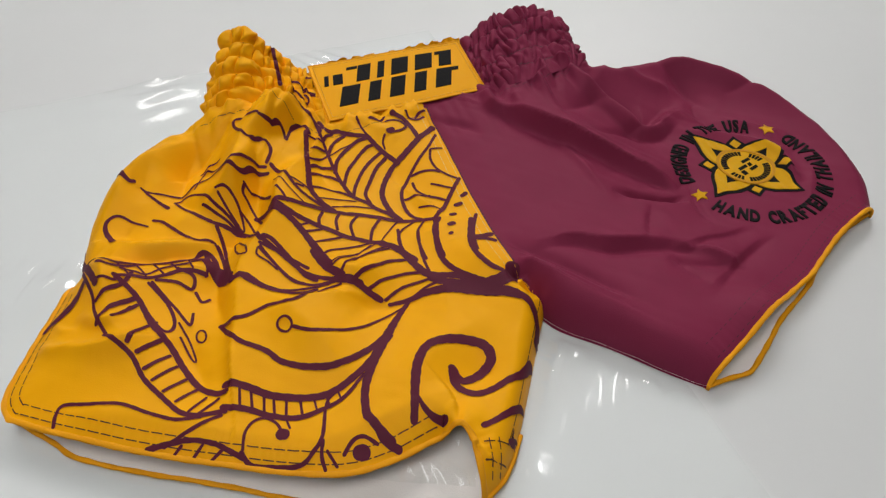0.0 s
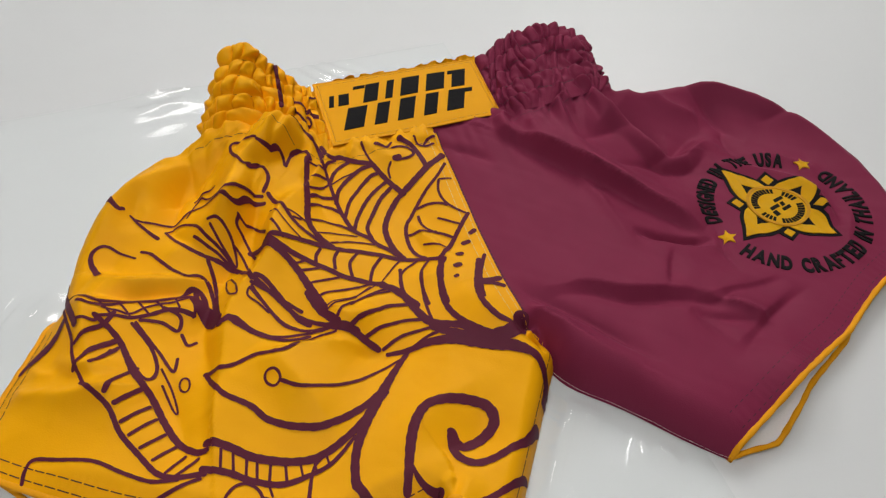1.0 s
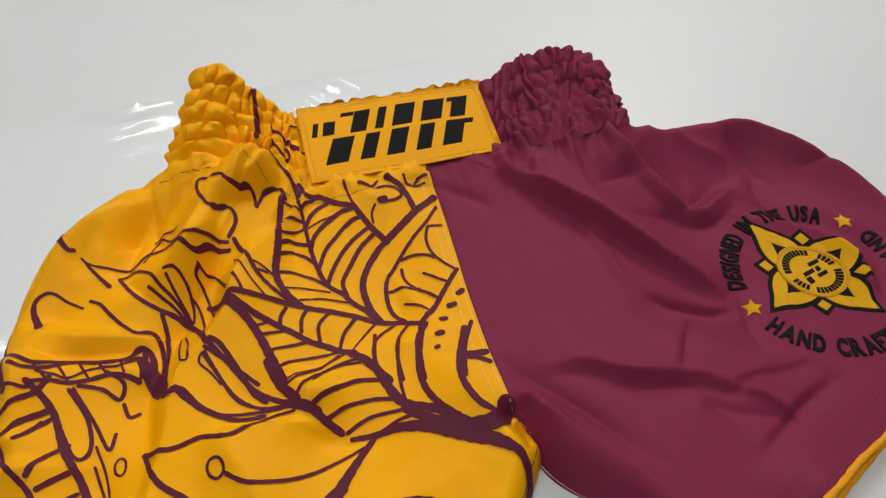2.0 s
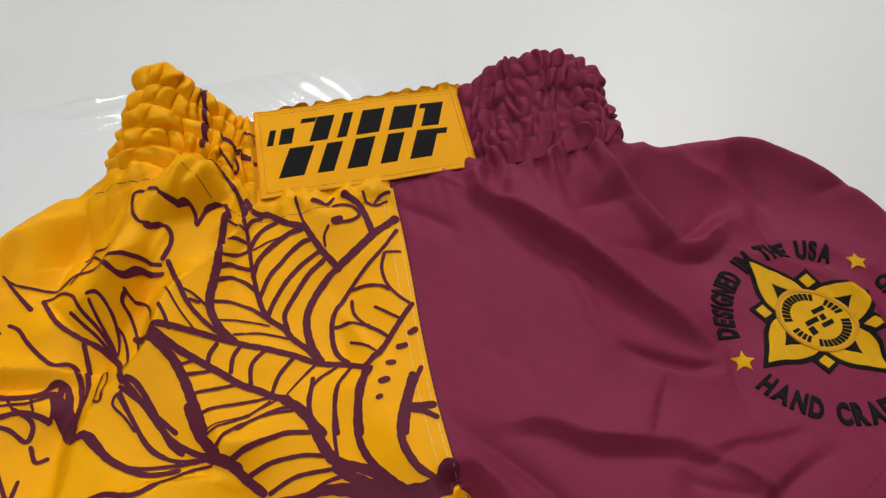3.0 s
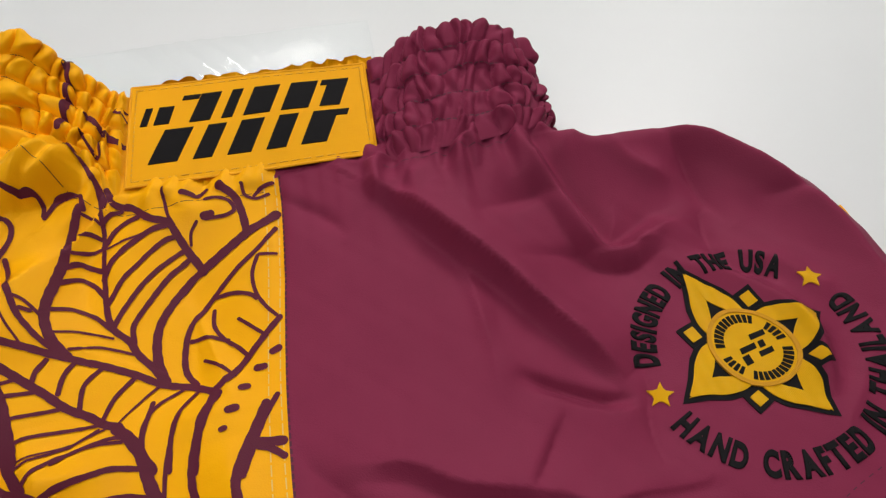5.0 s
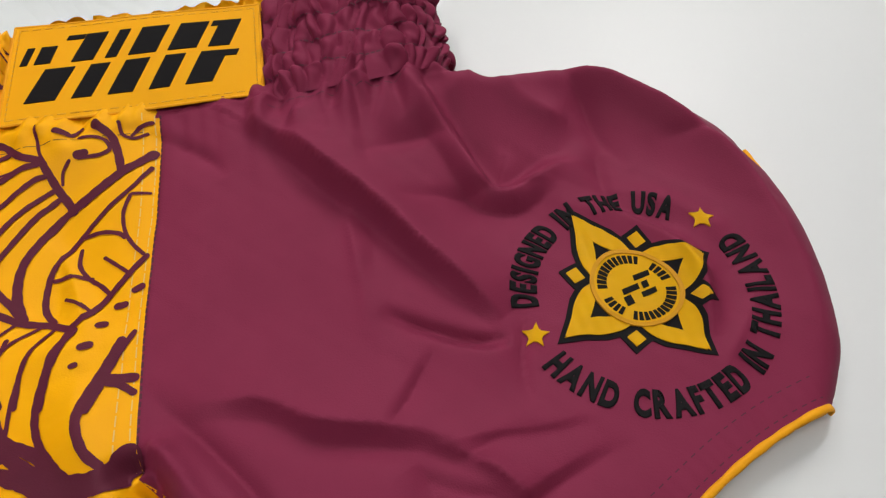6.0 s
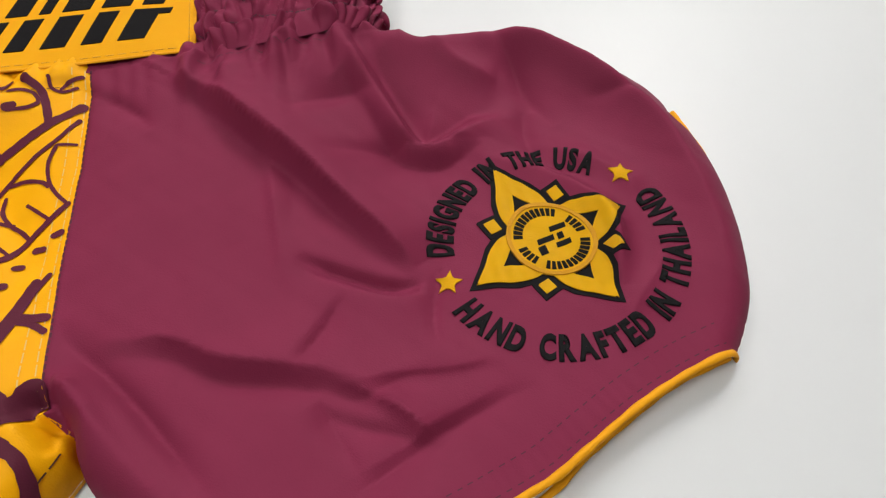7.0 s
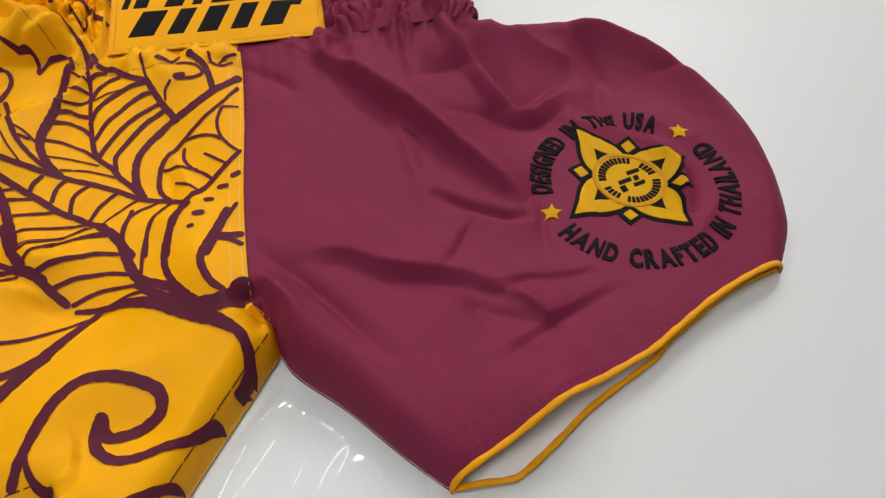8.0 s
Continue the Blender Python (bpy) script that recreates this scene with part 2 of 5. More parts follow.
# folds: points (x, y, rise), then how wide each falls off to its left and right
FOLDS = [
    ([(-11.3, 40.2, 1.3), (-11.9, 37.5, 2.1), (-12.7, 34.4, 2.7), (-15.5, 31.0, 0.8), (-18.5, 28.5, 0.0)], 2.6, 2.0),
    ([(-9.0, 36.5, 0.6), (-9.8, 33.0, 1.9), (-9.6, 30.5, 1.9), (-10.9, 27.5, 1.0), (-11.2, 24.5, 0.7), (-10.0, 20.5, 0.5)], 3.2, 0.85),
    ([(-10.9, 25.5, 0.2), (-10.2, 22.0, 0.5), (-9.5, 18.6, 0.45), (-9.2, 16.6, 0.0)], 1.8, 0.32),
    ([(-19.8, 22.6, 0), (-17.6, 21.8, 0.6), (-15.4, 22.2, 0)], 0.5, 0.45),
    ([(-21.2, 22.2, 0.14), (-20.2, 21.6, 0.42), (-19.2, 21.6, 0)], 0.25, 0.35),
    ([(-21.4, 20.8, 0.14), (-20.3, 20.2, 0.42), (-19.0, 20.4, 0)], 0.25, 0.35),
    ([(-10.9, 35.5, -0.3), (-12.2, 31.0, -1.1), (-12.6, 28.0, -1.3), (-12.2, 25.0, -1.1), (-9.6, 20.5, -0.3), (-9.3, 17.0, 0.0)], 1.0, 1.5),
    ([(-21.0, 26.5, 0.8), (-19.0, 25.4, 2.2), (-17.5, 22.5, 1.2), (-15.0, 19.5, 0.6)], 1.6, 1.6),
    ([(-21.2, 31.0, 0.9), (-20.5, 34.0, 2.1), (-18.8, 36.5, 1.6), (-16.0, 38.5, 0.7)], 1.6, 2.4),
    ([(-17.0, 37.5, -0.6), (-15.6, 35.2, -0.8), (-14.6, 38.0, -0.4)], 1.1, 1.1),
    ([(-19.5, 29.5, -0.5), (-16.0, 27.5, 0.2), (-13.2, 26.8, 1.1)], 1.3, 1.3),
    ([(-8.5, 24.5, 0.6), (-5.5, 22.0, 1.5), (-2.5, 19.0, 0.4)], 2.4, 2.2),
    ([(-6.0, 28.5, 0.4), (-4.0, 26.9, 1.1), (-2.5, 28.0, 0.4)], 1.2, 1.2),
    ([(-4.5, 25.2, -0.3), (-2.6, 24.8, -0.7), (-0.5, 25.4, -0.6), (2.0, 25.5, 0.0)], 1.2, 1.6),
    ([(-7.5, 39.5, -0.6), (-7.8, 36.5, -0.9), (-6.0, 33.5, -0.2)], 1.0, 1.4),
    ([(-4.0, 40.5, 0.4), (-3.2, 38.0, -0.3), (-1.0, 34.0, -0.8), (0.5, 31.0, 0.2)], 1.8, 1.5),
    ([(2.2, 30.5, 0.2), (3.6, 28.4, 0.9), (5.6, 27.0, 0.8)], 1.3, 1.4),
    ([(1.2, 15.0, 0.0), (2.3, 17.6, 1.2), (3.1, 16.7, 2.0), (3.8, 18.5, 0.2), (4.3, 20.5, -0.4)], 1.5, 1.1),
    ([(2.0, 19.4, -0.2), (3.4, 20.2, -0.4), (5.0, 21.4, -0.2)], 1.5, 1.5),
    ([(-4.0, 15.5, 0.5), (0.0, 17.5, 0.5), (3.0, 19.0, 0.3)], 1.2, 1.2),
    ([(-16.0, 16.5, 0.4), (-10.0, 16.0, 0.5), (-6.0, 15.5, 0.3)], 1.0, 1.4),
    ([(-20.5, 20.5, 0.4), (-17.5, 20.2, 0.9), (-14.0, 21.5, 0.3)], 0.7, 0.9),
    ([(-9.4, 40.4, -0.3), (-10.6, 38.8, -0.8), (-12.0, 37.2, -1.0), (-12.0, 35.8, -0.9), (-11.6, 34.0, -0.8), (-11.2, 31.7, -0.5), (-10.8, 29.5, -0.1)], 1.1, 0.35),
    ([(-10.6, 40.4, 0.3), (-12.0, 38.6, 0.7), (-13.1, 36.8, 0.8), (-13.0, 34.2, 0.7), (-12.4, 31.6, 0.4), (-12.0, 29.6, 0.0)], 0.6, 1.3),
    ([(-14.4, 39.6, -0.4), (-15.4, 37.6, -0.6), (-17.0, 35.4, -0.3)], 0.4, 0.9),
    ([(-18.6, 33.6, 0.1), (-16.4, 32.2, -0.5), (-14.2, 31.0, -0.3)], 0.7, 0.4),
    ([(-20.6, 28.6, 0.3), (-18.6, 28.2, 0.9), (-16.4, 28.4, 1.05), (-14.2, 29.0, 0.6)], 0.5, 2.1),
    ([(-20.2, 26.9, -0.3), (-18.0, 27.0, -0.9), (-15.6, 27.6, -1.05), (-13.8, 28.2, -0.6)], 0.8, 0.6),
    ([(-16.8, 37.6, 0), (-17.2, 35.6, -0.9), (-17.0, 33.6, -0.75), (-16.6, 32.4, 0)], 0.5, 1.05),
    ([(-19.2, 35.4, 0), (-19.4, 33.6, -0.56), (-18.8, 32.0, 0)], 0.7, 1.12),
    ([(-13.2, 22.8, 0), (-12.4, 20.8, -0.56), (-11.2, 18.9, -0.42), (-10.4, 17.2, 0)], 0.7, 0.98),
    ([(-8.2, 22.9, 0), (-6.6, 24.2, 0.52), (-4.4, 25.2, 0.65), (-2.6, 25.4, 0)], 0.3, 1.56),
    ([(0.9, 18.2, 0.3), (0.8, 20.2, 0.8), (1.8, 22.2, 0.6), (3.6, 23.6, 0.2)], 1.6, 1.6),
    ([(-3.4, 36.6, 0), (-1.2, 35.2, 0.45), (0.8, 33.2, 0.39), (2.2, 31.6, 0)], 0.35, 1.3),
    # purple leg
    ([(3.4, 44.6, 0.2), (5.0, 44.2, 0.7), (6.6, 43.6, 1.1), (8.1, 42.8, 1.35), (9.0, 42.4, 1.35), (10.5, 41.7, 1.35), (11.8, 41.1, 1.3), (12.9, 40.4, 1.25), (14.3, 39.7, 1.1), (15.9, 38.9, 0.9), (17.0, 38.3, 0.6), (18.0, 37.8, 0)], 2.0, 0.32),
    ([(3.2, 44.0, -0.06), (4.8, 43.6, -0.25), (6.3, 43.0, -0.43), (7.8, 42.2, -0.5), (8.7, 41.8, -0.5), (10.2, 41.1, -0.46), (11.5, 40.6, -0.43), (12.6, 39.9, -0.4), (14.0, 39.1, -0.37), (15.6, 38.3, -0.34), (16.7, 37.8, -0.31), (17.7, 37.2, -0.12)], 0.35, 1.1),
    ([(10.5, 48.8, 0.4), (12.2, 47.5, 1.09), (13.8, 46.1, 1.29), (14.9, 45.0, 1.29), (15.9, 44.3, 1.2), (17.0, 44.5, 1.09), (17.8, 45.4, 0.89), (18.7, 46.5, 0.6), (19.9, 47.6, 0.11)], 0.6, 1.0),
    ([(11.1, 49.6, -0.46), (12.8, 48.2, -0.73), (14.4, 46.8, -0.91), (15.5, 45.7, -0.91), (16.1, 45.2, -0.83), (16.5, 45.3, -0.63), (17.1, 46.0, -0.55), (18.0, 47.2, -0.28), (19.3, 48.3, 0)], 0.75, 0.6),
    ([(9.9, 48.0, 0), (11.6, 46.8, -0.13), (13.2, 45.4, -0.39), (14.3, 44.3, -0.59), (15.7, 43.4, -0.78), (17.5, 43.7, -0.65), (18.5, 44.8, -0.26), (19.4, 45.8, 0), (20.5, 46.9, 0)], 0.4, 0.91),
    ([(9.5, 43.7, 0), (10.7, 45.2, -0.45), (12.6, 46.4, -0.5), (14.0, 46.1, -0.2)], 0.8, 0.6),
    ([(11.8, 42.1, 0), (13.6, 43.3, -0.35), (15.6, 44.1, -0.45), (17.4, 45.0, -0.2)], 0.35, 0.8),
    ([(15.1, 50.8, 0.5), (16.4, 50.1, 0.7), (18.0, 49.7, 0.8), (18.9, 49.7, 0.2)], 0.9, 0.9),
    ([(18.0, 52.5, -0.3), (19.4, 51.1, -0.6), (20.6, 49.4, -0.5), (22.4, 47.8, 0)], 0.5, 0.6),
    ([(20.7, 48.5, -0.1), (20.8, 47.5, -0.45), (21.8, 45.3, -0.3), (23.6, 44.8, -0.2), (24.7, 44.6, 0)], 0.5, 0.5),
    ([(18.6, 44.9, 0), (20.3, 44.6, 0.35), (22.3, 44.5, 0.5), (24.5, 43.6, 0.8), (25.9, 42.2, 1.1), (26.4, 40.4, 0.9), (26.8, 39.0, 0.2)], 0.6, 0.8),
    ([(13.1, 50.6, 0.6), (16.4, 52.3, 1.7), (18.9, 52.6, 2.2), (22.2, 51.9, 2.15), (25.3, 50.5, 1.75), (27.4, 48.8, 1.3), (29.3, 46.0, 0.9), (30.6, 43.0, 0.6), (31.3, 40.3, 0.3)], 1.1, 1.5),
    ([(23.2, 49.7, 0), (24.9, 50.2, -0.35), (26.3, 50.6, -0.2)], 0.35, 0.45),
    ([(12.9, 36.5, 0), (14.3, 36.5, -0.68), (15.8, 36.5, -0.75), (17.2, 36.6, -0.75), (18.5, 37.1, 0)], 0.22, 0.45),
    ([(13.5, 36.0, 0), (15.1, 35.8, 0.2), (17.3, 35.9, 0.25), (18.8, 36.7, 0)], 0.2, 0.9),
    ([(19.0, 37.3, -0.3), (19.3, 35.7, -0.38), (20.0, 34.0, 0)], 0.25, 0.52),
    ([(6.8, 30.4, 0), (8.6, 30.9, 0.25), (9.8, 31.3, 0.5), (11.9, 31.0, 0.6), (13.8, 31.3, 0.55), (15.7, 31.7, 0.45), (17.0, 31.8, 0.15), (17.7, 31.7, 0)], 1.5, 0.3),
    ([(7.2, 29.8, 0), (9.8, 30.6, -0.3), (12.1, 30.3, -0.45), (13.8, 30.6, -0.45), (16.2, 31.1, -0.4), (17.7, 31.2, -0.35), (19.0, 32.6, -0.3), (20.6, 33.3, -0.25), (22.7, 34.2, 0)], 0.35, 0.5),
    ([(17.4, 31.7, 0.1), (19.0, 32.7, 0.35), (20.6, 33.4, 0.3), (22.2, 34.5, 0)], 0.9, 0.25),
    ([(16.3, 31.6, 0), (17.6, 31.4, 0.35), (18.8, 31.2, 0.55), (20.0, 30.7, 0.5), (21.0, 30.2, 0)], 0.8, 0.22),
    ([(16.1, 30.6, 0), (16.8, 30.2, -0.34), (18.0, 30.1, -0.42), (19.2, 30.2, -0.42), (20.6, 30.1, 0)], 0.3, 0.59),
    ([(16.0, 30.7, 0), (17.3, 29.5, -0.26), (19.0, 27.9, 0)], 0.22, 0.64),
    ([(14.7, 31.4, 0), (15.0, 32.7, -0.34), (15.2, 33.9, -0.37), (15.5, 35.5, 0)], 0.2, 0.77),
    ([(8.9, 42.7, 0), (10.1, 40.4, 0.33), (11.6, 37.6, 0.33), (12.9, 35.0, 0)], 0.9, 0.29),
    ([(10.4, 41.7, 0), (11.4, 39.7, -0.15), (12.3, 37.3, 0)], 0.4, 0.3),
    ([(-1.7, 43.0, 0), (1.1, 42.6, -0.4), (2.5, 42.2, -0.4), (3.8, 41.4, 0)], 0.3, 0.8),
    ([(-0.9, 43.8, -0.2), (-0.1, 42.0, -0.3), (0.6, 40.2, -0.25), (1.8, 37.3, 0)], 0.28, 0.28),
    ([(4.9, 30.8, 0), (6.2, 30.0, -0.3), (7.7, 29.4, -0.6), (9.6, 28.5, -0.7), (11.5, 27.4, -0.6), (13.4, 26.3, -0.2)], 0.5, 0.28),
    ([(5.8, 27.0, 0.1), (6.7, 28.5, 0.7), (7.6, 28.2, 0.8), (9.0, 27.4, 0.6), (10.9, 26.4, 0.4), (12.4, 25.7, 0.2)], 0.35, 1.0),
    ([(5.8, 27.0, -0.3), (6.1, 27.8, -0.9), (7.2, 26.5, -1)], 0.4, 0.4),
    ([(18.0, 26.6, 0), (19.4, 28.7, -0.27), (21.0, 30.9, -0.38), (22.5, 32.5, -0.27), (24.1, 33.8, 0)], 0.3, 0.52),
    ([(17.7, 27.4, 0), (19.3, 29.2, 0.15), (20.9, 31.3, 0.2), (23.0, 33.5, 0)], 0.9, 0.25),
    ([(16.5, 46.1, 0.1), (19.4, 45.9, -0.2), (22.6, 45.9, -0.2)], 0.5, 0.5),
    ([(19.6, 45.9, 0.2), (22.0, 46.0, 0.5), (24.5, 45.8, 0.5), (26.4, 45.0, 0.4)], 0.9, 0.9),
    ([(28.8, 36.1, 0), (27.3, 37.4, 0.3), (28.2, 40.5, 0.3), (28.9, 44.1, 0)], 0.6, 0.6),
]

# gathers that run down from the waistband
rng = random.Random(21)
for x0, x1, count, reach in ((3.9, 11.6, 19, 3.0), (-16.6, -8.0, 12, 3.0), (-6.8, -1.4, 7, 1.2)):
    for k in range(count):
        gx = x0 + (x1 - x0) * (k + rng.uniform(0.15, 0.85)) / count
        i = int(np.abs(WAIST[:, 0] - gx).argmin())
        gy, long, lean = WAIST[i, 1], reach * rng.uniform(0.45, 1.2), rng.uniform(-0.25, 0.3) + 0.03 * gx
        a = rng.choice((-1, 1)) * rng.uniform(0.25, 0.5)
        FOLDS.append(([(gx - 0.2, gy + 0.9, a), (gx + 0.1 * lean, gy - 0.25 * long, a), (gx + 0.5 * lean * long, gy - 0.6 * long, 0.7 * a), (gx + lean * long, gy - long, 0.0)],
                      rng.uniform(0.2, 0.35), rng.uniform(0.25, 0.6)))


def height(x, y, kind):
    """Height of the shorts' upper cloth over the tabletop."""
    x, y = np.asarray(x, float), np.asarray(y, float)
    dw, _, sw = away(x, y, WAIST)
    top = np.interp(sw, SPAN, (3.9, 5.5, 5.2, 3.85, 3.6, 3.7, 4.7, 4.2))
    both = np.interp(x + 0.42 * (y - 38), (-20, -6, 4, 12, 19, 26), (2.3, 2.35, 2.85, 2.45, 1.5, 1.45))
    h = both + (top - both) * np.exp(-(dw / 4.2) ** 1.3)
    for points, wl, wr in FOLDS:
        line = spline(points, 0.5)
        d, side, along = away(x, y, line)
        a = np.interp(along, np.arange(len(line)), line[:, 2])
        w = np.where(side > 0, wl, wr)
        h = h + a * np.exp(-(np.hypot(d, 0.1) / w) ** 1.3)
    s = sw * 0.15
    pleat = np.sin(s * 2 * np.pi / 1.9 + 1.3 * np.sin(s * 0.9)) + 0.5 * np.sin(s * 2 * np.pi / 1.1 + 2)
    flat = np.clip(1 - np.exp(-((s - 14.5) / 4.0) ** 4), 0.15, 1)
    tuck = 0.7 + 0.7 * np.sin(s * 0.83 + 1.0) * np.sin(s * 0.37) + 0.3 * np.sin(s * 2.1)
    h = h + np.where(x > -7.5, 0.33, 0.2) * tuck * flat * pleat * np.exp(-dw / np.where(x > 2, 1.5, 2.4)) * (1 - np.exp(-dw / 0.25))
    h = h + 0.05 * np.sin(x * 1.1 + 0.6 * np.sin(y * 0.9)) * np.sin(y * 1.25 + 0.8 * np.sin(x * 0.7))
    h = h + 0.02 * np.sin(x * 3.1 + y * 1.7 + np.sin(y * 2.0)) * np.sin(y * 2.3 - x * 1.2)
    h = np.maximum(h, 0.5)
    for line in (PHEM, YHEM, YSLIT):
        d, _, along = away(x, y, line)
        h = h + 0.026 * np.sin(along * 1.75 + np.sin(along * 0.31) * 2) * np.exp(-((d - 0.75) / 0.6) ** 2)
    for line, lift in ((YSLIT, 1.0), (YHEM[:-30], 1.5), (PHEM, 1.35)):
        d, _, _ = away(x, y, line)
        h = lift + (h - lift) * (1 - 0.75 * np.exp(-d / 1.3)) if kind else h
    if kind == "purple":
        h = h + 1.3 * np.exp(-((x - 21.4) ** 2 + (y - 26.1) ** 2) / 2.1 ** 2)
    for line, r, floor in ((YSIDE, 1.7, 0.12), (YINSEAM, 1.3, 0.1), (PSIDE, 1.7, 0.12), (PSLIT, 1.4, 0.12), (PINSEAM, 1.5, 0.1)):
        own = (line is YSIDE or line is YINSEAM) == (kind == "yellow")
        if not own:
            continue
        d, _, _ = away(x, y, line)
        d0 = d
        e = np.clip(d0 / r, 0, 1)
        f = np.sqrt(1 - (1 - e) ** 2)
        if line is YINSEAM or line is PINSEAM:
            near = np.hypot(x - 6.5, y - 27.4)
            f = np.where(near < 1.6, np.maximum(f, 1 - near / 1.6), f)
        if line is YSIDE or line is PSIDE:
            f = f + (1 - f) * np.exp(-(dw / 1.1) ** 2)
        h = floor + (h - floor) * f
    return h
# -- end of cloth shape --


# ---- the shorts ----
shorts = empty("fight_shorts", "yellow and purple satin fight shorts lying flat on clear film", "shorts")
CM = 0.01


def inside(x, y, loop):
    """Whether points lie inside a closed loop."""
    c = np.zeros(x.shape, bool)
    q = np.roll(loop, -1, 0)
    for (x0, y0), (x1, y1) in zip(loop[:, :2], q[:, :2]):
        if y0 != y1:
            c ^= ((y0 > y) != (y1 > y)) & (x < (x1 - x0) * (y - y0) / (y1 - y0) + x0)
    return c


def sheet(loop, step, zfun):
    """Triangles of a cloth panel within a loop; its rim vertices lie on the loop itself."""
    loop = np.asarray(loop)[:, :2]
    gx = np.arange(loop[:, 0].min() - step, loop[:, 0].max() + 2 * step, step)
    gy = np.arange(loop[:, 1].min() - step, loop[:, 1].max() + 2 * step, step)
    X, Y = np.meshgrid(gx, gy)
    ins = inside(X, Y, loop)
    cell = ins[:-1, :-1] | ins[1:, :-1] | ins[:-1, 1:] | ins[1:, 1:]
    used = np.zeros(ins.shape, bool)
    for a, b in ((0, 0), (1, 0), (0, 1), (1, 1)):
        used[a:a + cell.shape[0], b:b + cell.shape[1]] |= cell
    px, py = X.copy(), Y.copy()
    closed = np.concatenate([loop, loop[:1]])
    A, D = closed[:-1], closed[1:] - closed[:-1]
    L = np.maximum((D * D).sum(1), 1e-12)
    for i, j in np.argwhere(used & ~ins):
        p = np.array((X[i, j], Y[i, j]))
        t = np.clip(((p - A) * D).sum(1) / L, 0, 1)
        foot = A + D * t[:, None]
        k = ((foot - p) ** 2).sum(1).argmin()
        px[i, j], py[i, j] = foot[k]
    index = -np.ones(ins.shape, int)
    index[used] = np.arange(used.sum())
    x, y = px[used], py[used]
    z = zfun(x, y)
    tris = []
    for i, j in np.argwhere(cell):
        a, b, c, d = index[i, j], index[i, j + 1], index[i + 1, j + 1], index[i + 1, j]
        tris += [(a, b, c), (a, c, d)]
    return np.stack([x, y, z], 1) * CM, tris


UNDER = WAIST + np.array((-0.45, 0.89)) * 1.0
YTOP, PTOP = UNDER[WAIST[:, 0] < -0.9], UNDER[WAIST[:, 0] >= -0.9]
YLOOP = np.concatenate([YSIDE, YSLIT[1:], YHEM[1:], YINSEAM[1:], CENTRE[::-1][1:], YTOP[::-1]])
PLOOP = np.concatenate([PTOP, PSIDE[1:], PSLIT[1:], PHEM[1:], PINSEAM[1:], CENTRE[::-1][1:]])
STEP = 0.125
yv, yf = sheet(YLOOP, STEP, lambda x, y: height(x, y, "yellow"))
pv, pf = sheet(PLOOP, STEP, lambda x, y: height(x, y, "purple"))
yellow_panel = mesh_object("front_panel", yv, yf, YELLOW, shorts, "golden yellow satin leg with purple printed leaves")
purple_panel = mesh_object("front_panel", pv, pf, PURPLE, shorts, "plain purple satin leg with creases")


def inner_side(v, f, hem, shut, panel, label):
    """The white inner face of a panel near its open hem."""
    x, y = v[:, 0] / CM, v[:, 1] / CM
    keep = away(x, y, hem)[0] < 4.0
    for line in shut:
        keep &= away(x, y, line)[0] > 0.9
    f = np.array(f)
    f = f[keep[f].all(1)]
    used = np.unique(f)
    back = np.zeros(len(v), int)
    back[used] = np.arange(len(used))
    return mesh_object("lining", v[used] - np.array((0, 0, 0.0009)), back[f], LINING, panel, label)


inner_side(yv, yf, YHEM, (YINSEAM[14:], YSIDE), yellow_panel, "white inner side of the yellow leg")
inner_side(pv, pf, PHEM, (PINSEAM, PSLIT), purple_panel, "white inner side of the purple leg")

# back panels, white inside, a little longer than the front at the hems
YBACKHEM = spline([(-21.6, 16.8), (-18.9, 15.6), (-16.8, 14.7), (-11.9, 14.1), (-7.9, 13.7), (-4.0, 13.2), (0.0, 12.9), (3.0, 12.9), (4.7, 13.6)])
PBACKHEM = spline([(31.6, 37.4), (29.2, 35.3), (26.4, 31.7), (25.5, 30.2), (23.0, 27.2), (21.9, 25.5), (20.4, 23.3), (19.8, 22.8), (18.8, 22.4), (17.4, 21.8)])
ybl = np.concatenate([YSIDE, YSLIT[1:-12], YBACKHEM, YINSEAM[1:], CENTRE[::-1][1:], YTOP[::-1]])
pbl = np.concatenate([PTOP, PSIDE[1:], PSLIT[1:], PBACKHEM[1:], PINSEAM[1:], CENTRE[::-1][1:]])


def low(x, y):
    return 0.32 + 0.06 * np.sin(x * 0.9 + np.sin(y)) * np.sin(y * 0.8) + 0.03 * np.sin(x * 2.1 - y * 1.4)


for loop, lab in ((ybl, "white inside of the yellow leg's back"), (pbl, "white inside of the purple leg's back")):
    v, f = sheet(loop, 0.4, low)
    mesh_object("back_panel", v, f, LINING, shorts, lab)


# ---- waistband: a gathered loop of elastic channels ----
TOP = [(-10.5, 46.9, 4.3), (-12.6, 46.4, 5.7), (-13.8, 46.3, 7.2), (-14.8, 46.1, 8.5), (-15.9, 45.8, 8.0), (-16.6, 45.7, 5.4), (-16.4, 45.9, 1.6),
       (-13.5, 46.9, 2.0), (-9.5, 48.3, 4.2), (-4.2, 50.7, 4.3), (1.8, 53.4, 4.2), (6.9, 56.0, 0.8), (9.5, 56.1, 2.0), (9.5, 55.6, 4.5), (8.1, 55.3, 5.9),
       (5.7, 54.7, 6.1), (3.2, 53.6, 5.4), (1.0, 52.2, 4.1), (-4.8, 49.4, 4.1)]
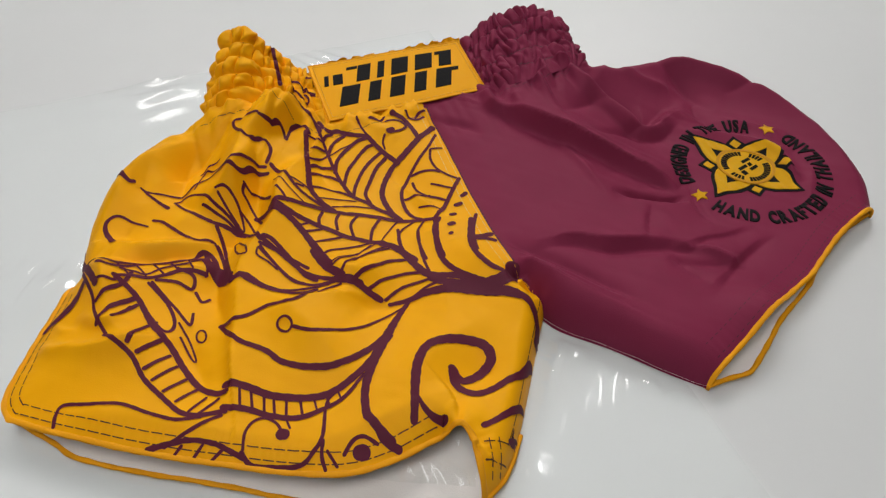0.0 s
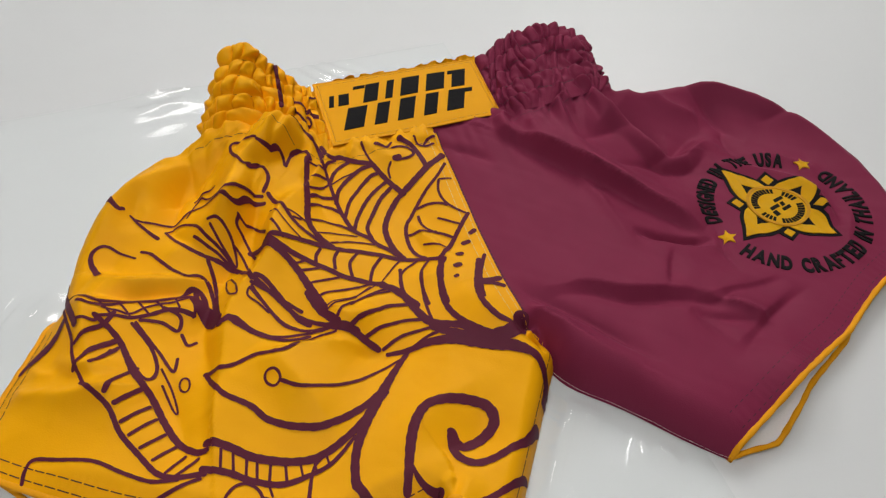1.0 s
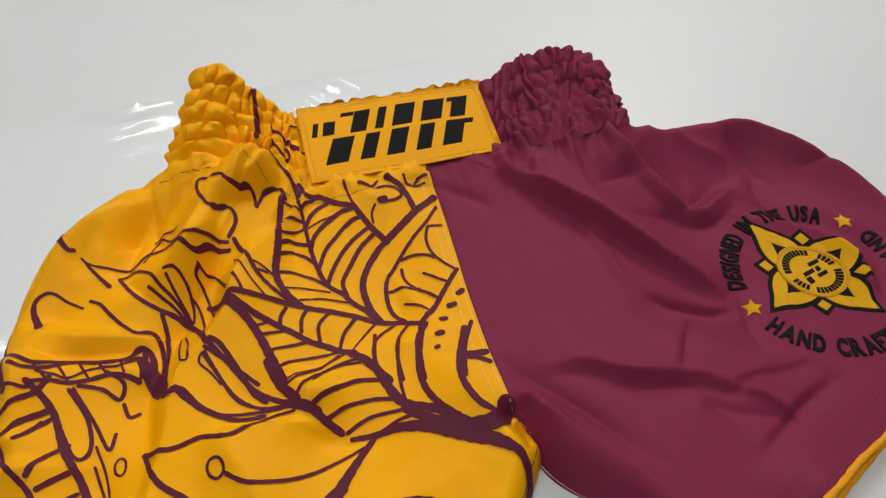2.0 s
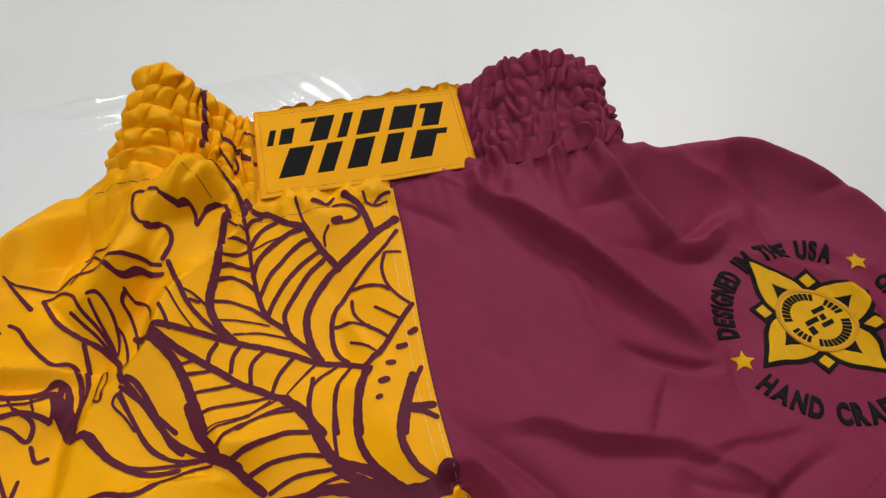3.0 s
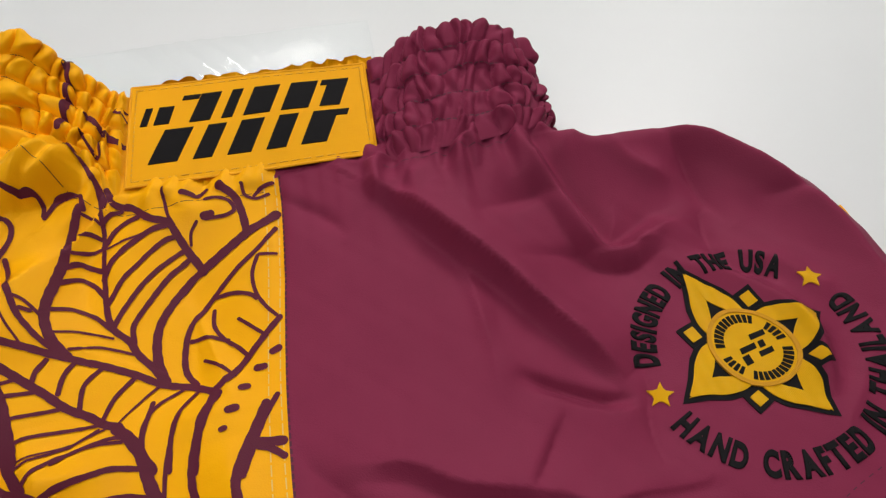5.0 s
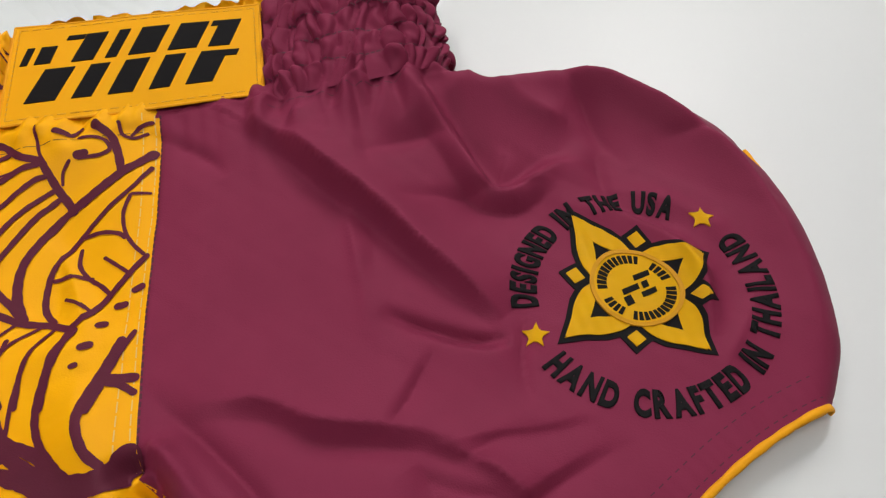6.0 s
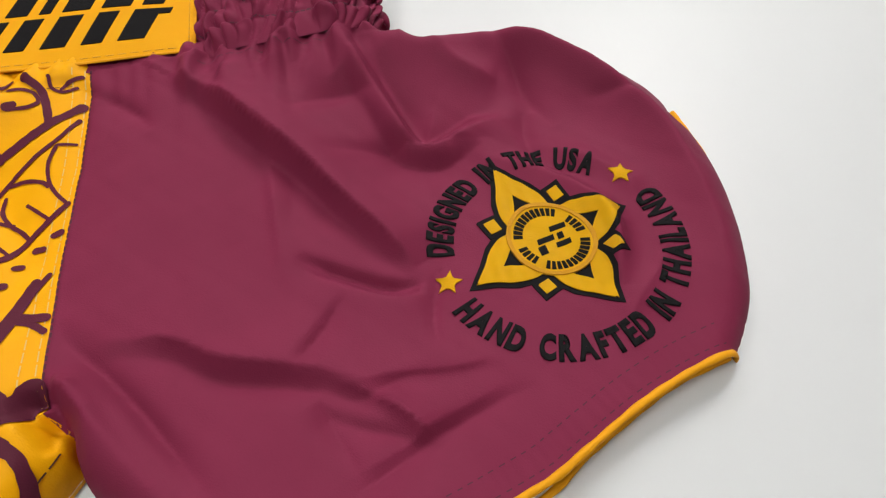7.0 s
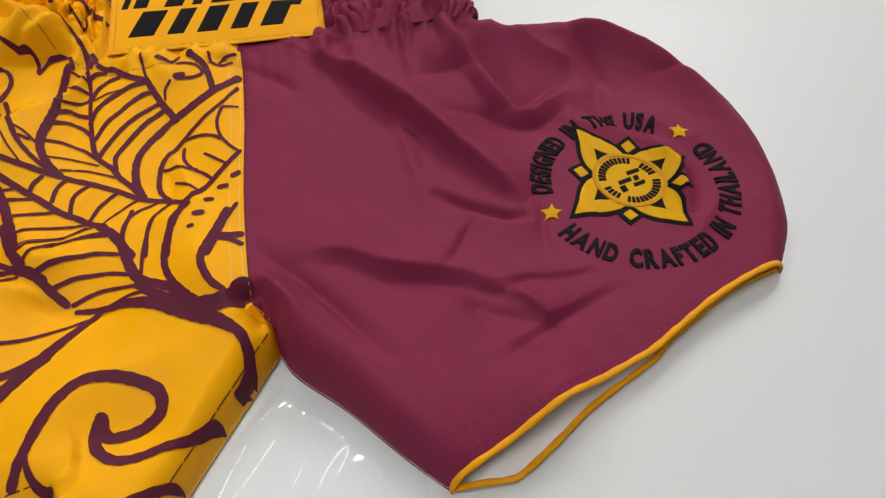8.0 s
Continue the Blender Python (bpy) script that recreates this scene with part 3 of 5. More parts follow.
LOW = [(-7.5, 40.5, 3.8), (-10.8, 41.1, 4.9), (-13.0, 41.0, 5.2), (-14.8, 40.6, 5.4), (-16.2, 40.1, 4.9), (-17.3, 39.7, 3.3), (-17.4, 39.8, 1.3),
       (-13, 40.8, 0.5), (-8, 41.5, 0.5), (-2, 44.5, 0.5), (4, 47.5, 0.5), (8.5, 49.5, 0.5), (12.0, 51.0, 1.4), (12.0, 50.5, 3.1), (11.0, 49.7, 4.1),
       (8.8, 48.0, 4.4), (6.0, 46.8, 4.1), (3.7, 45.9, 3.4), (-1.9, 43.3, 3.6)]


def loop_even(points, n):
    """A closed smooth loop cut into n equal spans of its control points."""
    p = np.array(points, float)
    m = len(p)
    u = np.linspace(0, m, n, endpoint=False)
    i, t = u.astype(int), (u % 1)[:, None]
    a, b, c, d = (p[(i + k) % m] for k in (-1, 0, 1, 2))
    return 0.5 * (2 * b + (c - a) * t + (2 * a - 5 * b + 4 * c - d) * t ** 2 + (3 * b - a - 3 * c + d) * t ** 3)


def waistband():
    n, rows, per = 760, 5, 13
    hi, lo = loop_even(TOP, n), loop_even(LOW, n)
    m = rows * per + 1
    r = np.linspace(0, 1, m)
    P = lo[:, None, :] + (hi - lo)[:, None, :] * r[None, :, None]
    mid = (hi + lo) / 2
    seg = np.linalg.norm(np.roll(mid, -1, 0) - mid, axis=1)
    s = np.concatenate([[0], np.cumsum(seg)[:-1]])
    total = seg.sum()
    du = np.roll(P, -1, 0) - np.roll(P, 1, 0)
    dv = np.gradient(P, axis=1)
    N = np.cross(dv, du)
    N /= np.maximum(np.linalg.norm(N, axis=2, keepdims=True), 1e-9)
    rng = np.random.default_rng(4)
    puff, sunk = np.zeros((n, m)), np.zeros((n, m))
    flat = ((np.arange(n) / n * len(TOP)) > 16.9) | ((np.arange(n) / n * len(TOP)) < 0.12)
    for k in range(rows):
        cuts = [0]
        if k == 0:
            trunk = np.cumsum(rng.uniform(0.4, 0.95, 190))
            front = np.cumsum(rng.uniform(0.5, 1.15, 60))
            front = front[front < 24]
        cuts += list(np.sort((front + rng.uniform(-0.2, 0.2, len(front)))[rng.random(len(front)) > 0.12]))
        cuts = np.sort(np.concatenate([cuts, (trunk + rng.uniform(-0.17, 0.17, 190))[trunk > cuts[-1] + 0.5]]))
        amp = np.where(cuts < 24, rng.uniform(0.7, 1.25, len(cuts)), rng.uniform(0.35, 1.4, len(cuts)))
        for j in range(per + (k == rows - 1)):
            fr = j / per
            ss = s + np.where(s < 24, 0.14, 0.2) * np.sin(fr * 3.0 + s * 1.3 + k) + np.where(s < 24, 0.0, 0.25) * (k + fr - 2)
            i = np.clip(np.searchsorted(cuts, ss) - 1, 0, len(cuts) - 2)
            c = (ss - cuts[i]) / (cuts[i + 1] - cuts[i])
            c = np.clip(c, 0, 1)
            arch = np.sin(np.pi * fr) ** 0.34 if 0 < fr < 1 else 0.0
            arch = np.where(s < 24, arch, 0.6 + 0.4 * arch)
            puff[:, k * per + j] = amp[i] * arch * (0.05 + 0.95 * np.sin(np.pi * c) ** 0.36) - 0.08
            puff[:, k * per + j] += arch * 0.17 * np.sin(ss * 5.3 + 2.0 * np.sin(fr * 4 + k)) * np.sin(ss * 1.7 + k)
    puff *= np.clip(0.15 + np.arange(m) / per * 0.95, 0, 1)[None, :]
    puff *= np.where(flat, 0.12, np.where(s < 24, 0.8, 0.65))[:, None]
    P = P + N * puff[:, :, None]
    up = (hi - lo) / np.linalg.norm(hi - lo, axis=1, keepdims=True)
    wave = np.where(flat, 0.0, 1.0)[:, None] * 0.13 * np.sin(s[:, None] * 2.3 + np.arange(m)[None, :] / per * 1.9 + 1.4 * np.sin(s[:, None] * 0.7)) * np.sin(np.pi * r)[None, :]
    P = P + up[:, None, :] * wave[:, :, None]
    scallop = np.where(flat, 0.0, 0.20 * np.abs(np.sin(s * 2.2 + 0.7 * np.sin(s * 0.8))))
    P[:, per * 4 + 4:] += up[:, None, :] * scallop[:, None, None] * np.linspace(0, 1, m - per * 4 - 4)[None, :, None]
    u = np.arange(n) / n * len(TOP)
    yellow = (u < 10.0) | (u > 18.2)
    base = P.copy()
    bands = []
    for colour, mask in (("yellow", yellow), ("purple", ~yellow)):
        faces = []
        for i in range(n):
            if mask[i]:
                q = (i + 1) % n
                for j in range(m - 1):
                    a, b, c, d = i * m + j, q * m + j, q * m + j + 1, i * m + j + 1
                    faces += [(a, b, c), (a, c, d)]
        keep = np.unique(np.array(faces))
        back = -np.ones(n * m, int)
        back[keep] = np.arange(len(keep))
        bands.append(mesh_object("waistband", P.reshape(-1, 3)[keep] * CM, back[np.array(faces)], YELLOW if colour == "yellow" else PURPLE, shorts,
                                 f"gathered elastic {colour} satin waistband"))
    # a sewn line along each channel
    for k in range(1, rows):
        for band, mask, mat in ((bands[0], yellow, DARKTHREAD), (bands[1], ~yellow, PURPLETHREAD)):
            v, f = [], []
            for i in range(n):
                if mask[i] and not flat[i] and (i % 4) < 3:
                    q = (i + 1) % n
                    j = k * per
                    lift = N[i, j] * 0.05
                    e = up[i] * 0.05
                    o = len(v)
                    v += [base[i, j] + lift - e, base[q, j] + lift - e, base[q, j] + lift + e, base[i, j] + lift + e]
                    f.append((o, o + 1, o + 2, o + 3))
            mesh_object("stitching", np.array(v) * CM, f, mat, band, "sewn line between elastic channels")
    return bands


bands = waistband()

# ---- draping of prints, threads and badges on the cloth ----
from mathutils.bvhtree import BVHTree


def surface(obs):
    v, f = [], []
    for o in obs:
        k = len(v)
        v += [tuple(p.co) for p in o.data.vertices]
        f += [tuple(i + k for i in p.vertices) for p in o.data.polygons]
    return BVHTree.FromPolygons(v, f)


CLOTH = surface([yellow_panel, purple_panel, *bands])


def drop(x, y, rise=0.0003):
    """The place on the upper cloth at (x, y) centimetres."""
    p, nrm, _, _ = CLOTH.ray_cast(Vector((x * CM, y * CM, 0.3)), Vector((0, 0, -1)))
    if p is None:
        p, nrm, _, _ = CLOTH.find_nearest(Vector((x * CM, y * CM, 0.02)))
    if nrm.z < 0:
        nrm = -nrm
    return p + nrm * rise


def ribbon(points, width, step=0.09, rise=0.0005, dash=None, wobble=0.0, caps=False):
    """A flat strip laid on the cloth along a smooth line; width in cm, one number or start, middle, end."""
    line = spline(points, step)[:, :2]
    n = len(line)
    t = np.linspace(0, 1, n)
    w = np.interp(t, np.linspace(0, 1, len(width)), width) if isinstance(width, (tuple, list)) else np.full(n, width)
    if wobble:
        w = w * (1 + wobble * np.sin(np.arange(n) * 0.9 + points[0][0] * 7))
    if caps:
        for end in (0, -1):
            way = line[end] - line[1 if end == 0 else -2]
            way = way / max(np.linalg.norm(way), 1e-9)
            r = w[end] / 2
            g = np.radians((18, 36, 54, 72, 88))
            extra, slim = line[end] + np.sin(g)[:, None] * r * way, np.cos(g) * w[end]
            if end == 0:
                line, w = np.concatenate([extra[::-1], line]), np.concatenate([slim[::-1], w])
            else:
                line, w = np.concatenate([line, extra]), np.concatenate([w, slim])
        n = len(line)
    d = np.gradient(line, axis=0)
    d /= np.maximum(np.linalg.norm(d, axis=1, keepdims=True), 1e-9)
    nrm = np.stack([-d[:, 1], d[:, 0]], 1)
    k = max(3, int(math.ceil(w.max() / 0.09)) + 1)
    v, f = [], []
    for i in range(n):
        for j in range(k):
            q = line[i] + nrm[i] * w[i] * (j / (k - 1) - 0.5)
            v.append(drop(q[0], q[1], rise))
    for i in range(n - 1):
        if dash and (i % sum(dash)) >= dash[0]:
            continue
        for j in range(k - 1):
            a = i * k + j
            f.append((a, a + k, a + k + 1, a + 1))
    return v, f


def ink(points, width=0.3, parent=None):
    v, f = ribbon(points, width, wobble=0.05, caps=True)
    return mesh_object("printed_line", v, f, INK, parent or yellow_panel)


def stitch(points, mat, parent, width=0.06, dash=(2, 1)):
    v, f = ribbon(points, width, 0.13, 0.0004, dash)
    return mesh_object("stitching", v, f, mat, parent)


def piping(line, z, radius, parent, name="hem_binding"):
    """A soft rounded binding along a hem: line in plan, z its heights in cm."""
    n = len(line)
    d = np.gradient(line[:, :2], axis=0)
    d /= np.maximum(np.linalg.norm(d, axis=1, keepdims=True), 1e-9)
    nrm = np.stack([-d[:, 1], d[:, 0]], 1)
    v, f, k = [], [], 10
    for i in range(n):
        rr = radius * (1 + 0.08 * math.sin(i * 0.7) + 0.05 * math.sin(i * 0.23))
        for j in range(k):
            a = 2 * math.pi * j / k
            q = line[i, :2] + nrm[i] * math.cos(a) * rr * 1.15
            v.append((q[0] * CM, q[1] * CM, (z[i] + math.sin(a) * rr * 0.9) * CM))
    for i in range(n - 1):
        for j in range(k):
            a, b = i * k + j, i * k + (j + 1) % k
            f.append((a, a + k, b + k, b))
    f += [tuple(range(k)), tuple(reversed(range((n - 1) * k, n * k)))]
    return mesh_object(name, v, f, PIPING, parent, "orange-yellow edge binding")


for line, kind, panel in ((np.concatenate([YSLIT, YHEM[1:]]), "yellow", yellow_panel), (PHEM, "purple", purple_panel)):
    piping(line, height(line[:, 0], line[:, 1], kind), 0.15, panel)
piping(YBACKHEM, low(YBACKHEM[:, 0], YBACKHEM[:, 1]) + 0.05, 0.13, shorts)
piping(PBACKHEM, low(PBACKHEM[:, 0], PBACKHEM[:, 1]) + 0.05, 0.14, shorts)
sl = np.concatenate([PSIDE[-7:], PSLIT[1:int(len(PSLIT) * 0.2)]]) + np.array((0.1, 0.08))
piping(sl, np.linspace(0.5, 0.25, len(sl)), 0.13, purple_panel)
piping(YINSEAM[:int(len(YINSEAM) * 0.3)], 0.5 + 0 * YINSEAM[:int(len(YINSEAM) * 0.3), 0], 0.14, yellow_panel)


# ---- label patch on the waistband ----
PC = [np.array(c) for c in ((-7.8, 40.9, 4.1), (3.65, 46.5, 3.75), (1.05, 52.4, 4.5), (-10.65, 47.2, 4.7))]


def on_patch(u, v, rise=0.0):
    p = PC[0] * (1 - u) * (1 - v) + PC[1] * u * (1 - v) + PC[2] * u * v + PC[3] * (1 - u) * v
    p = p + np.array((0, 0, rise + 0.10 * math.sin(math.pi * u) * math.sin(math.pi * v) + 0.03 * math.sin(9 * u + 3 * v)))
    return p * CM


def patch_sheet(us, vs, rise, thick):
    v, f = [], []
    nu, nv = len(us), len(vs)
    for h in (rise, rise - thick):
        for a in us:
            for b in vs:
                v.append(on_patch(a, b, h))
    o = nu * nv
    for i in range(nu - 1):
        for j in range(nv - 1):
            a = i * nv + j
            f += [(a, a + nv, a + nv + 1, a + 1), (o + a, o + a + 1, o + a + nv + 1, o + a + nv)]
    rim = [i * nv for i in range(nu)] + [(nu - 1) * nv + j for j in range(1, nv)] + [i * nv + nv - 1 for i in range(nu - 2, -1, -1)] + list(range(nv - 2, 0, -1))
    for a, b in zip(rim, rim[1:] + rim[:1]):
        f.append((b, a, o + a, o + b))
    return v, f


patch = mesh_object("label_patch", *patch_sheet(np.linspace(0, 1, 40), np.linspace(0, 1, 22), 0.0, 0.10), PATCHCLOTH, shorts, "yellow rectangular patch with black blocks", smooth=False)


def patch_rope(u0, v0, u1, v1, w, mat, name, dashes=0, rise=0.03):
    """A raised line across the patch."""
    a, b = np.array((u0, v0)), np.array((u1, v1))
    n = 60
    v, f = [], []
    for i in range(n):
        q = a + (b - a) * i / (n - 1)
        p, t = on_patch(*q, rise), on_patch(*(q + (b - a) * 0.01), rise)
        d = t - p
        side = np.cross(d, (0, 0, 1.0))
        side /= np.linalg.norm(side)
        for j in range(6):
            g = math.pi * j / 5
            v.append(p + side * math.cos(g) * w * CM / 2 + np.array((0, 0, math.sin(g) * w * CM * 0.4)))
    for i in range(n - 1):
        if dashes and i % 3 == 2:
            continue
        for j in range(5):
            f.append((i * 6 + j, i * 6 + 6 + j, i * 6 + 7 + j, i * 6 + 1 + j))
    return mesh_object(name, v, f, mat, patch)


for e in ((0, 0, 1, 0), (1, 0, 1, 1), (1, 1, 0, 1), (0, 1, 0, 0)):
    patch_rope(*e, 0.17, PIPING, "edge_fold", rise=-0.03)
g, q = 0.022, 0.042
for e in ((g, q, 1 - g, q), (1 - g, q, 1 - g, 1 - q), (1 - g, 1 - q, g, 1 - q), (g, 1 - q, g, q)):
    patch_rope(*e, 0.07, GOLDRIM, "stitching", 1, 0.0)


def patch_block(u0, v0, u1, v1, slant):
    """A plain slanted bar of black thread on the patch, its edges square and proud."""
    n, m = 5, 3
    v, f = [], []
    for h in (0.05, -0.02):
        for i in range(n):
            for j in range(m):
                b = v0 + (v1 - v0) * j / (m - 1)
                a = u0 + (u1 - u0) * i / (n - 1) + slant * (b - v0)
                v.append(on_patch(a, b, h))
    o = n * m
    for i in range(n - 1):
        for j in range(m - 1):
            k = i * m + j
            f.append((k, k + m, k + m + 1, k + 1))
    rim = [i * m for i in range(n)] + [(n - 1) * m + j for j in range(1, m)] + [i * m + m - 1 for i in range(n - 2, -1, -1)] + list(range(m - 2, 0, -1))
    for a, b in zip(rim, rim[1:] + rim[:1]):
        f.append((b, a, o + a, o + b))
    return mesh_object("emblem_bar", v, f, BLACK, patch, "black embroidered bar", smooth=False)


# two lines of plain slanted bars: a small pair and five large above, five below
for u, w in ((0.045, 0.028), (0.10, 0.062)):
    patch_block(u, 0.565, u + w, 0.745, 0.12)
u = 0.245
for w in (0.085, 0.045, 0.11, 0.115, 0.085):
    patch_block(u, 0.555, u + w, 0.845, 0.18)
    u += w + 0.047
patch_block(0.215, 0.80, 0.285, 0.845, 0.18)
patch_block(0.80, 0.79, 0.90, 0.845, 0.18)
u = 0.085
for w in (0.115, 0.075, 0.095, 0.08, 0.105):
    patch_block(u, 0.18, u + w, 0.50, 0.2)
    u += w + 0.062
patch_block(0.75, 0.44, 0.90, 0.50, 0.2)

# ---- printed leaves and vines on the yellow leg ----
ink([(0.82, 17.00), (0.79, 17.77), (0.72, 18.74), (0.68, 19.80), (0.80, 20.82), (1.14, 21.66), (1.75, 22.09), (2.47, 22.35), (3.44, 22.44), (4.27, 22.31), (4.70, 21.81), (4.70, 21.25), (4.31, 20.72), (3.78, 20.21), (3.26, 19.88), (2.87, 20.09), (2.59, 20.55)], (0.4, 0.52, 0.55, 0.55, 0.6, 0.5))
ink([(2.62, 20.44), (2.73, 19.78), (3.13, 19.22), (3.97, 19.01), (4.89, 19.40), (5.74, 20.03), (6.49, 20.70), (7.03, 21.75)], (0.5, 0.45, 0.4, 0.35))
ink([(0.86, 18.26), (1.30, 17.64), (1.87, 17.24), (2.38, 17.17)], (0.15, 0.3, 0.45))
ink([(-1.51, 25.27), (-0.44, 25.65), (0.85, 26.14), (2.23, 26.25)], (0.25, 0.35, 0.5, 0.75))
ink([(1.88, 26.32), (3.61, 26.15), (4.98, 25.98), (6.17, 25.81)], (0.6, 0.85, 0.8, 0.5))
ink([(5.83, 25.78), (6.58, 25.67), (7.08, 25.28), (7.36, 24.72), (7.47, 24.12), (7.32, 23.24)], (0.5, 0.5, 0.45, 0.35, 0.25))
ink([(-0.43, 25.53), (-0.83, 24.28), (-1.19, 22.92), (-1.54, 21.60), (-1.81, 20.39), (-1.96, 19.24), (-1.94, 18.20), (-1.69, 17.10)], (0.3, 0.42, 0.6, 0.55, 0.45, 0.45))
ink([(-1.70, 17.17), (-1.22, 16.70), (-0.77, 16.31), (-0.29, 15.96)], (0.45, 0.5))
ink([(-12.25, 38.39), (-13.57, 39.01), (-14.29, 38.87), (-14.00, 38.09), (-12.89, 36.75), (-12.35, 36.86)], 0.2)
ink([(-12.41, 36.62), (-11.91, 37.19), (-11.44, 37.05), (-11.17, 36.44), (-11.28, 35.56)], 0.24)
ink([(-12.13, 38.30), (-11.54, 38.29), (-11.03, 38.72), (-10.76, 38.64), (-10.53, 38.14)], 0.2)
ink([(-10.43, 38.06), (-10.34, 39.02), (-9.93, 39.65), (-9.43, 39.70), (-9.02, 39.09)], 0.22)
ink([(-19.56, 33.12), (-18.69, 32.88), (-17.67, 33.07), (-16.56, 33.51), (-16.00, 34.37), (-14.62, 34.47), (-12.63, 33.64), (-11.86, 34.49), (-11.08, 34.82)], (0.12, 0.22, 0.26))
ink([(-19.48, 33.08), (-18.78, 32.63), (-18.07, 32.20), (-17.32, 31.78)], (0.14, 0.26))
ink([(-16.16, 35.30), (-15.65, 35.83), (-14.79, 36.08)], (0.1, 0.14))
ink([(-16.02, 33.60), (-15.69, 35.54), (-13.51, 34.15), (-12.43, 34.58), (-11.88, 35.03), (-11.30, 35.23)], (0.1, 0.2))
ink([(-17.15, 32.53), (-16.51, 33.05), (-15.31, 32.79), (-14.15, 31.93), (-13.29, 31.47), (-12.64, 31.02), (-11.96, 30.35)], 0.18)
ink([(-17.11, 32.44), (-15.37, 31.21), (-13.88, 30.80), (-12.70, 30.59), (-11.40, 29.91), (-10.04, 28.59)], (0.22, 0.32))
ink([(-14.79, 31.79), (-13.92, 31.39), (-13.15, 31.07), (-12.38, 30.62)], 0.17)
ink([(-13.97, 32.60), (-13.43, 32.69), (-12.90, 32.41), (-12.39, 31.79), (-11.86, 30.48), (-12.54, 31.10), (-13.23, 31.76), (-13.79, 32.36)], 0.16)
ink([(-12.26, 33.27), (-11.88, 33.07), (-11.30, 33.19), (-10.06, 31.89)], 0.15)
ink([(-12.24, 33.18), (-12.29, 32.76), (-11.88, 32.36), (-11.16, 31.44), (-10.56, 30.70)], 0.16)
ink([(-12.35, 31.72), (-11.68, 31.15), (-10.10, 28.72)], 0.15)
ink([(-18.05, 30.76), (-17.33, 30.58), (-16.42, 29.98), (-15.34, 29.39), (-14.51, 29.09), (-13.86, 29.43), (-13.29, 29.06), (-12.72, 28.14), (-11.55, 26.12)], (0.2, 0.28))
ink([(-19.89, 28.53), (-20.71, 29.36), (-20.97, 30.07), (-20.65, 30.64), (-20.15, 30.78), (-19.36, 30.54), (-18.27, 30.26)], (0.42, 0.2, 0.14))
ink([(-12.14, 29.16), (-12.23, 29.55), (-11.87, 29.44), (-11.15, 28.51), (-10.72, 27.72), (-10.76, 27.43), (-11.14, 27.56), (-11.86, 28.55), (-12.14, 29.16)], 0.12)
ink([(-19.21, 25.52), (-18.55, 25.39), (-17.77, 25.90), (-16.98, 26.70), (-15.62, 26.92), (-14.63, 27.25), (-14.18, 28.29), (-13.66, 28.42), (-13.10, 27.81), (-12.63, 26.92), (-11.67, 25.90)], (0.22, 0.36))
ink([(-17.94, 25.53), (-17.23, 25.69), (-16.61, 25.71), (-15.93, 26.34), (-15.13, 26.68), (-14.31, 26.95), (-13.86, 27.59)], 0.15)
ink([(-13.80, 28.28), (-13.05, 26.92), (-12.31, 26.17), (-11.57, 25.74)], (0.3, 0.5))
ink([(-13.70, 30.59), (-13.19, 29.70), (-12.19, 27.62), (-11.10, 25.55)], 0.24)
ink([(-11.19, 25.56), (-10.45, 25.86), (-9.00, 25.05), (-7.17, 24.77), (-5.95, 25.34)], (0.4, 0.28))
ink([(-9.95, 28.09), (-9.11, 27.26), (-7.85, 26.20), (-6.74, 25.79), (-6.03, 25.74)], 0.16)
ink([(-9.90, 28.79), (-9.30, 28.60), (-8.15, 27.66), (-6.87, 26.47), (-6.10, 26.13)], 0.28)
ink([(-22.98, 35.99), (-20.63, 33.46), (-19.99, 33.34)], (0.2, 0.5, 0.2))
ink([(-23.60, 32.52), (-23.32, 32.87), (-23.29, 33.57)], 0.18)
ink([(-9.84, 31.35), (-7.99, 31.78), (-6.85, 31.94), (-4.87, 32.17), (-3.02, 32.23), (-1.68, 32.16), (-0.43, 32.36), (0.98, 32.27)], 0.34)
ink([(-11.23, 31.43), (-8.68, 30.42), (-7.68, 29.69), (-6.58, 28.50), (-5.46, 27.20)], (0.35, 0.46, 0.5))
ink([(-9.99, 31.25), (-8.48, 30.76), (-7.46, 30.56), (-6.10, 30.29), (-4.96, 30.00), (-3.92, 29.96), (-3.18, 29.82), (-2.48, 29.87)], (0.41, 0.37, 0.37))
ink([(-2.54, 29.88), (-1.76, 29.43), (-1.01, 29.00), (-0.29, 28.55)], (0.38, 0.49))
ink([(-7.86, 29.98), (-7.40, 30.41)], 0.17)
ink([(-7.41, 29.65), (-6.44, 30.22)], 0.19)
ink([(-6.68, 28.86), (-5.72, 29.50), (-5.12, 29.91)], 0.18)
ink([(-5.90, 28.06), (-5.06, 28.74), (-3.71, 29.53), (-3.06, 29.84)], (0.2, 0.15))
ink([(-5.29, 27.34), (-4.30, 28.25), (-3.15, 29.47), (-2.91, 29.79)], 0.09)
ink([(-4.00, 27.60), (-3.64, 28.39), (-2.89, 28.94), (-2.03, 29.30)], (0.13, 0.17))
ink([(-6.74, 31.66), (-6.84, 31.09), (-6.75, 30.62)], 0.21)
ink([(-5.69, 31.91), (-5.77, 31.24), (-5.55, 30.46)], 0.21)
ink([(-4.46, 32.13), (-4.78, 31.13), (-4.42, 30.08)], 0.21)
ink([(-2.97, 32.10), (-3.33, 31.04), (-3.30, 29.89)], 0.21)
ink([(-1.79, 32.12), (-2.20, 31.19), (-2.61, 30.04)], (0.16, 0.07))
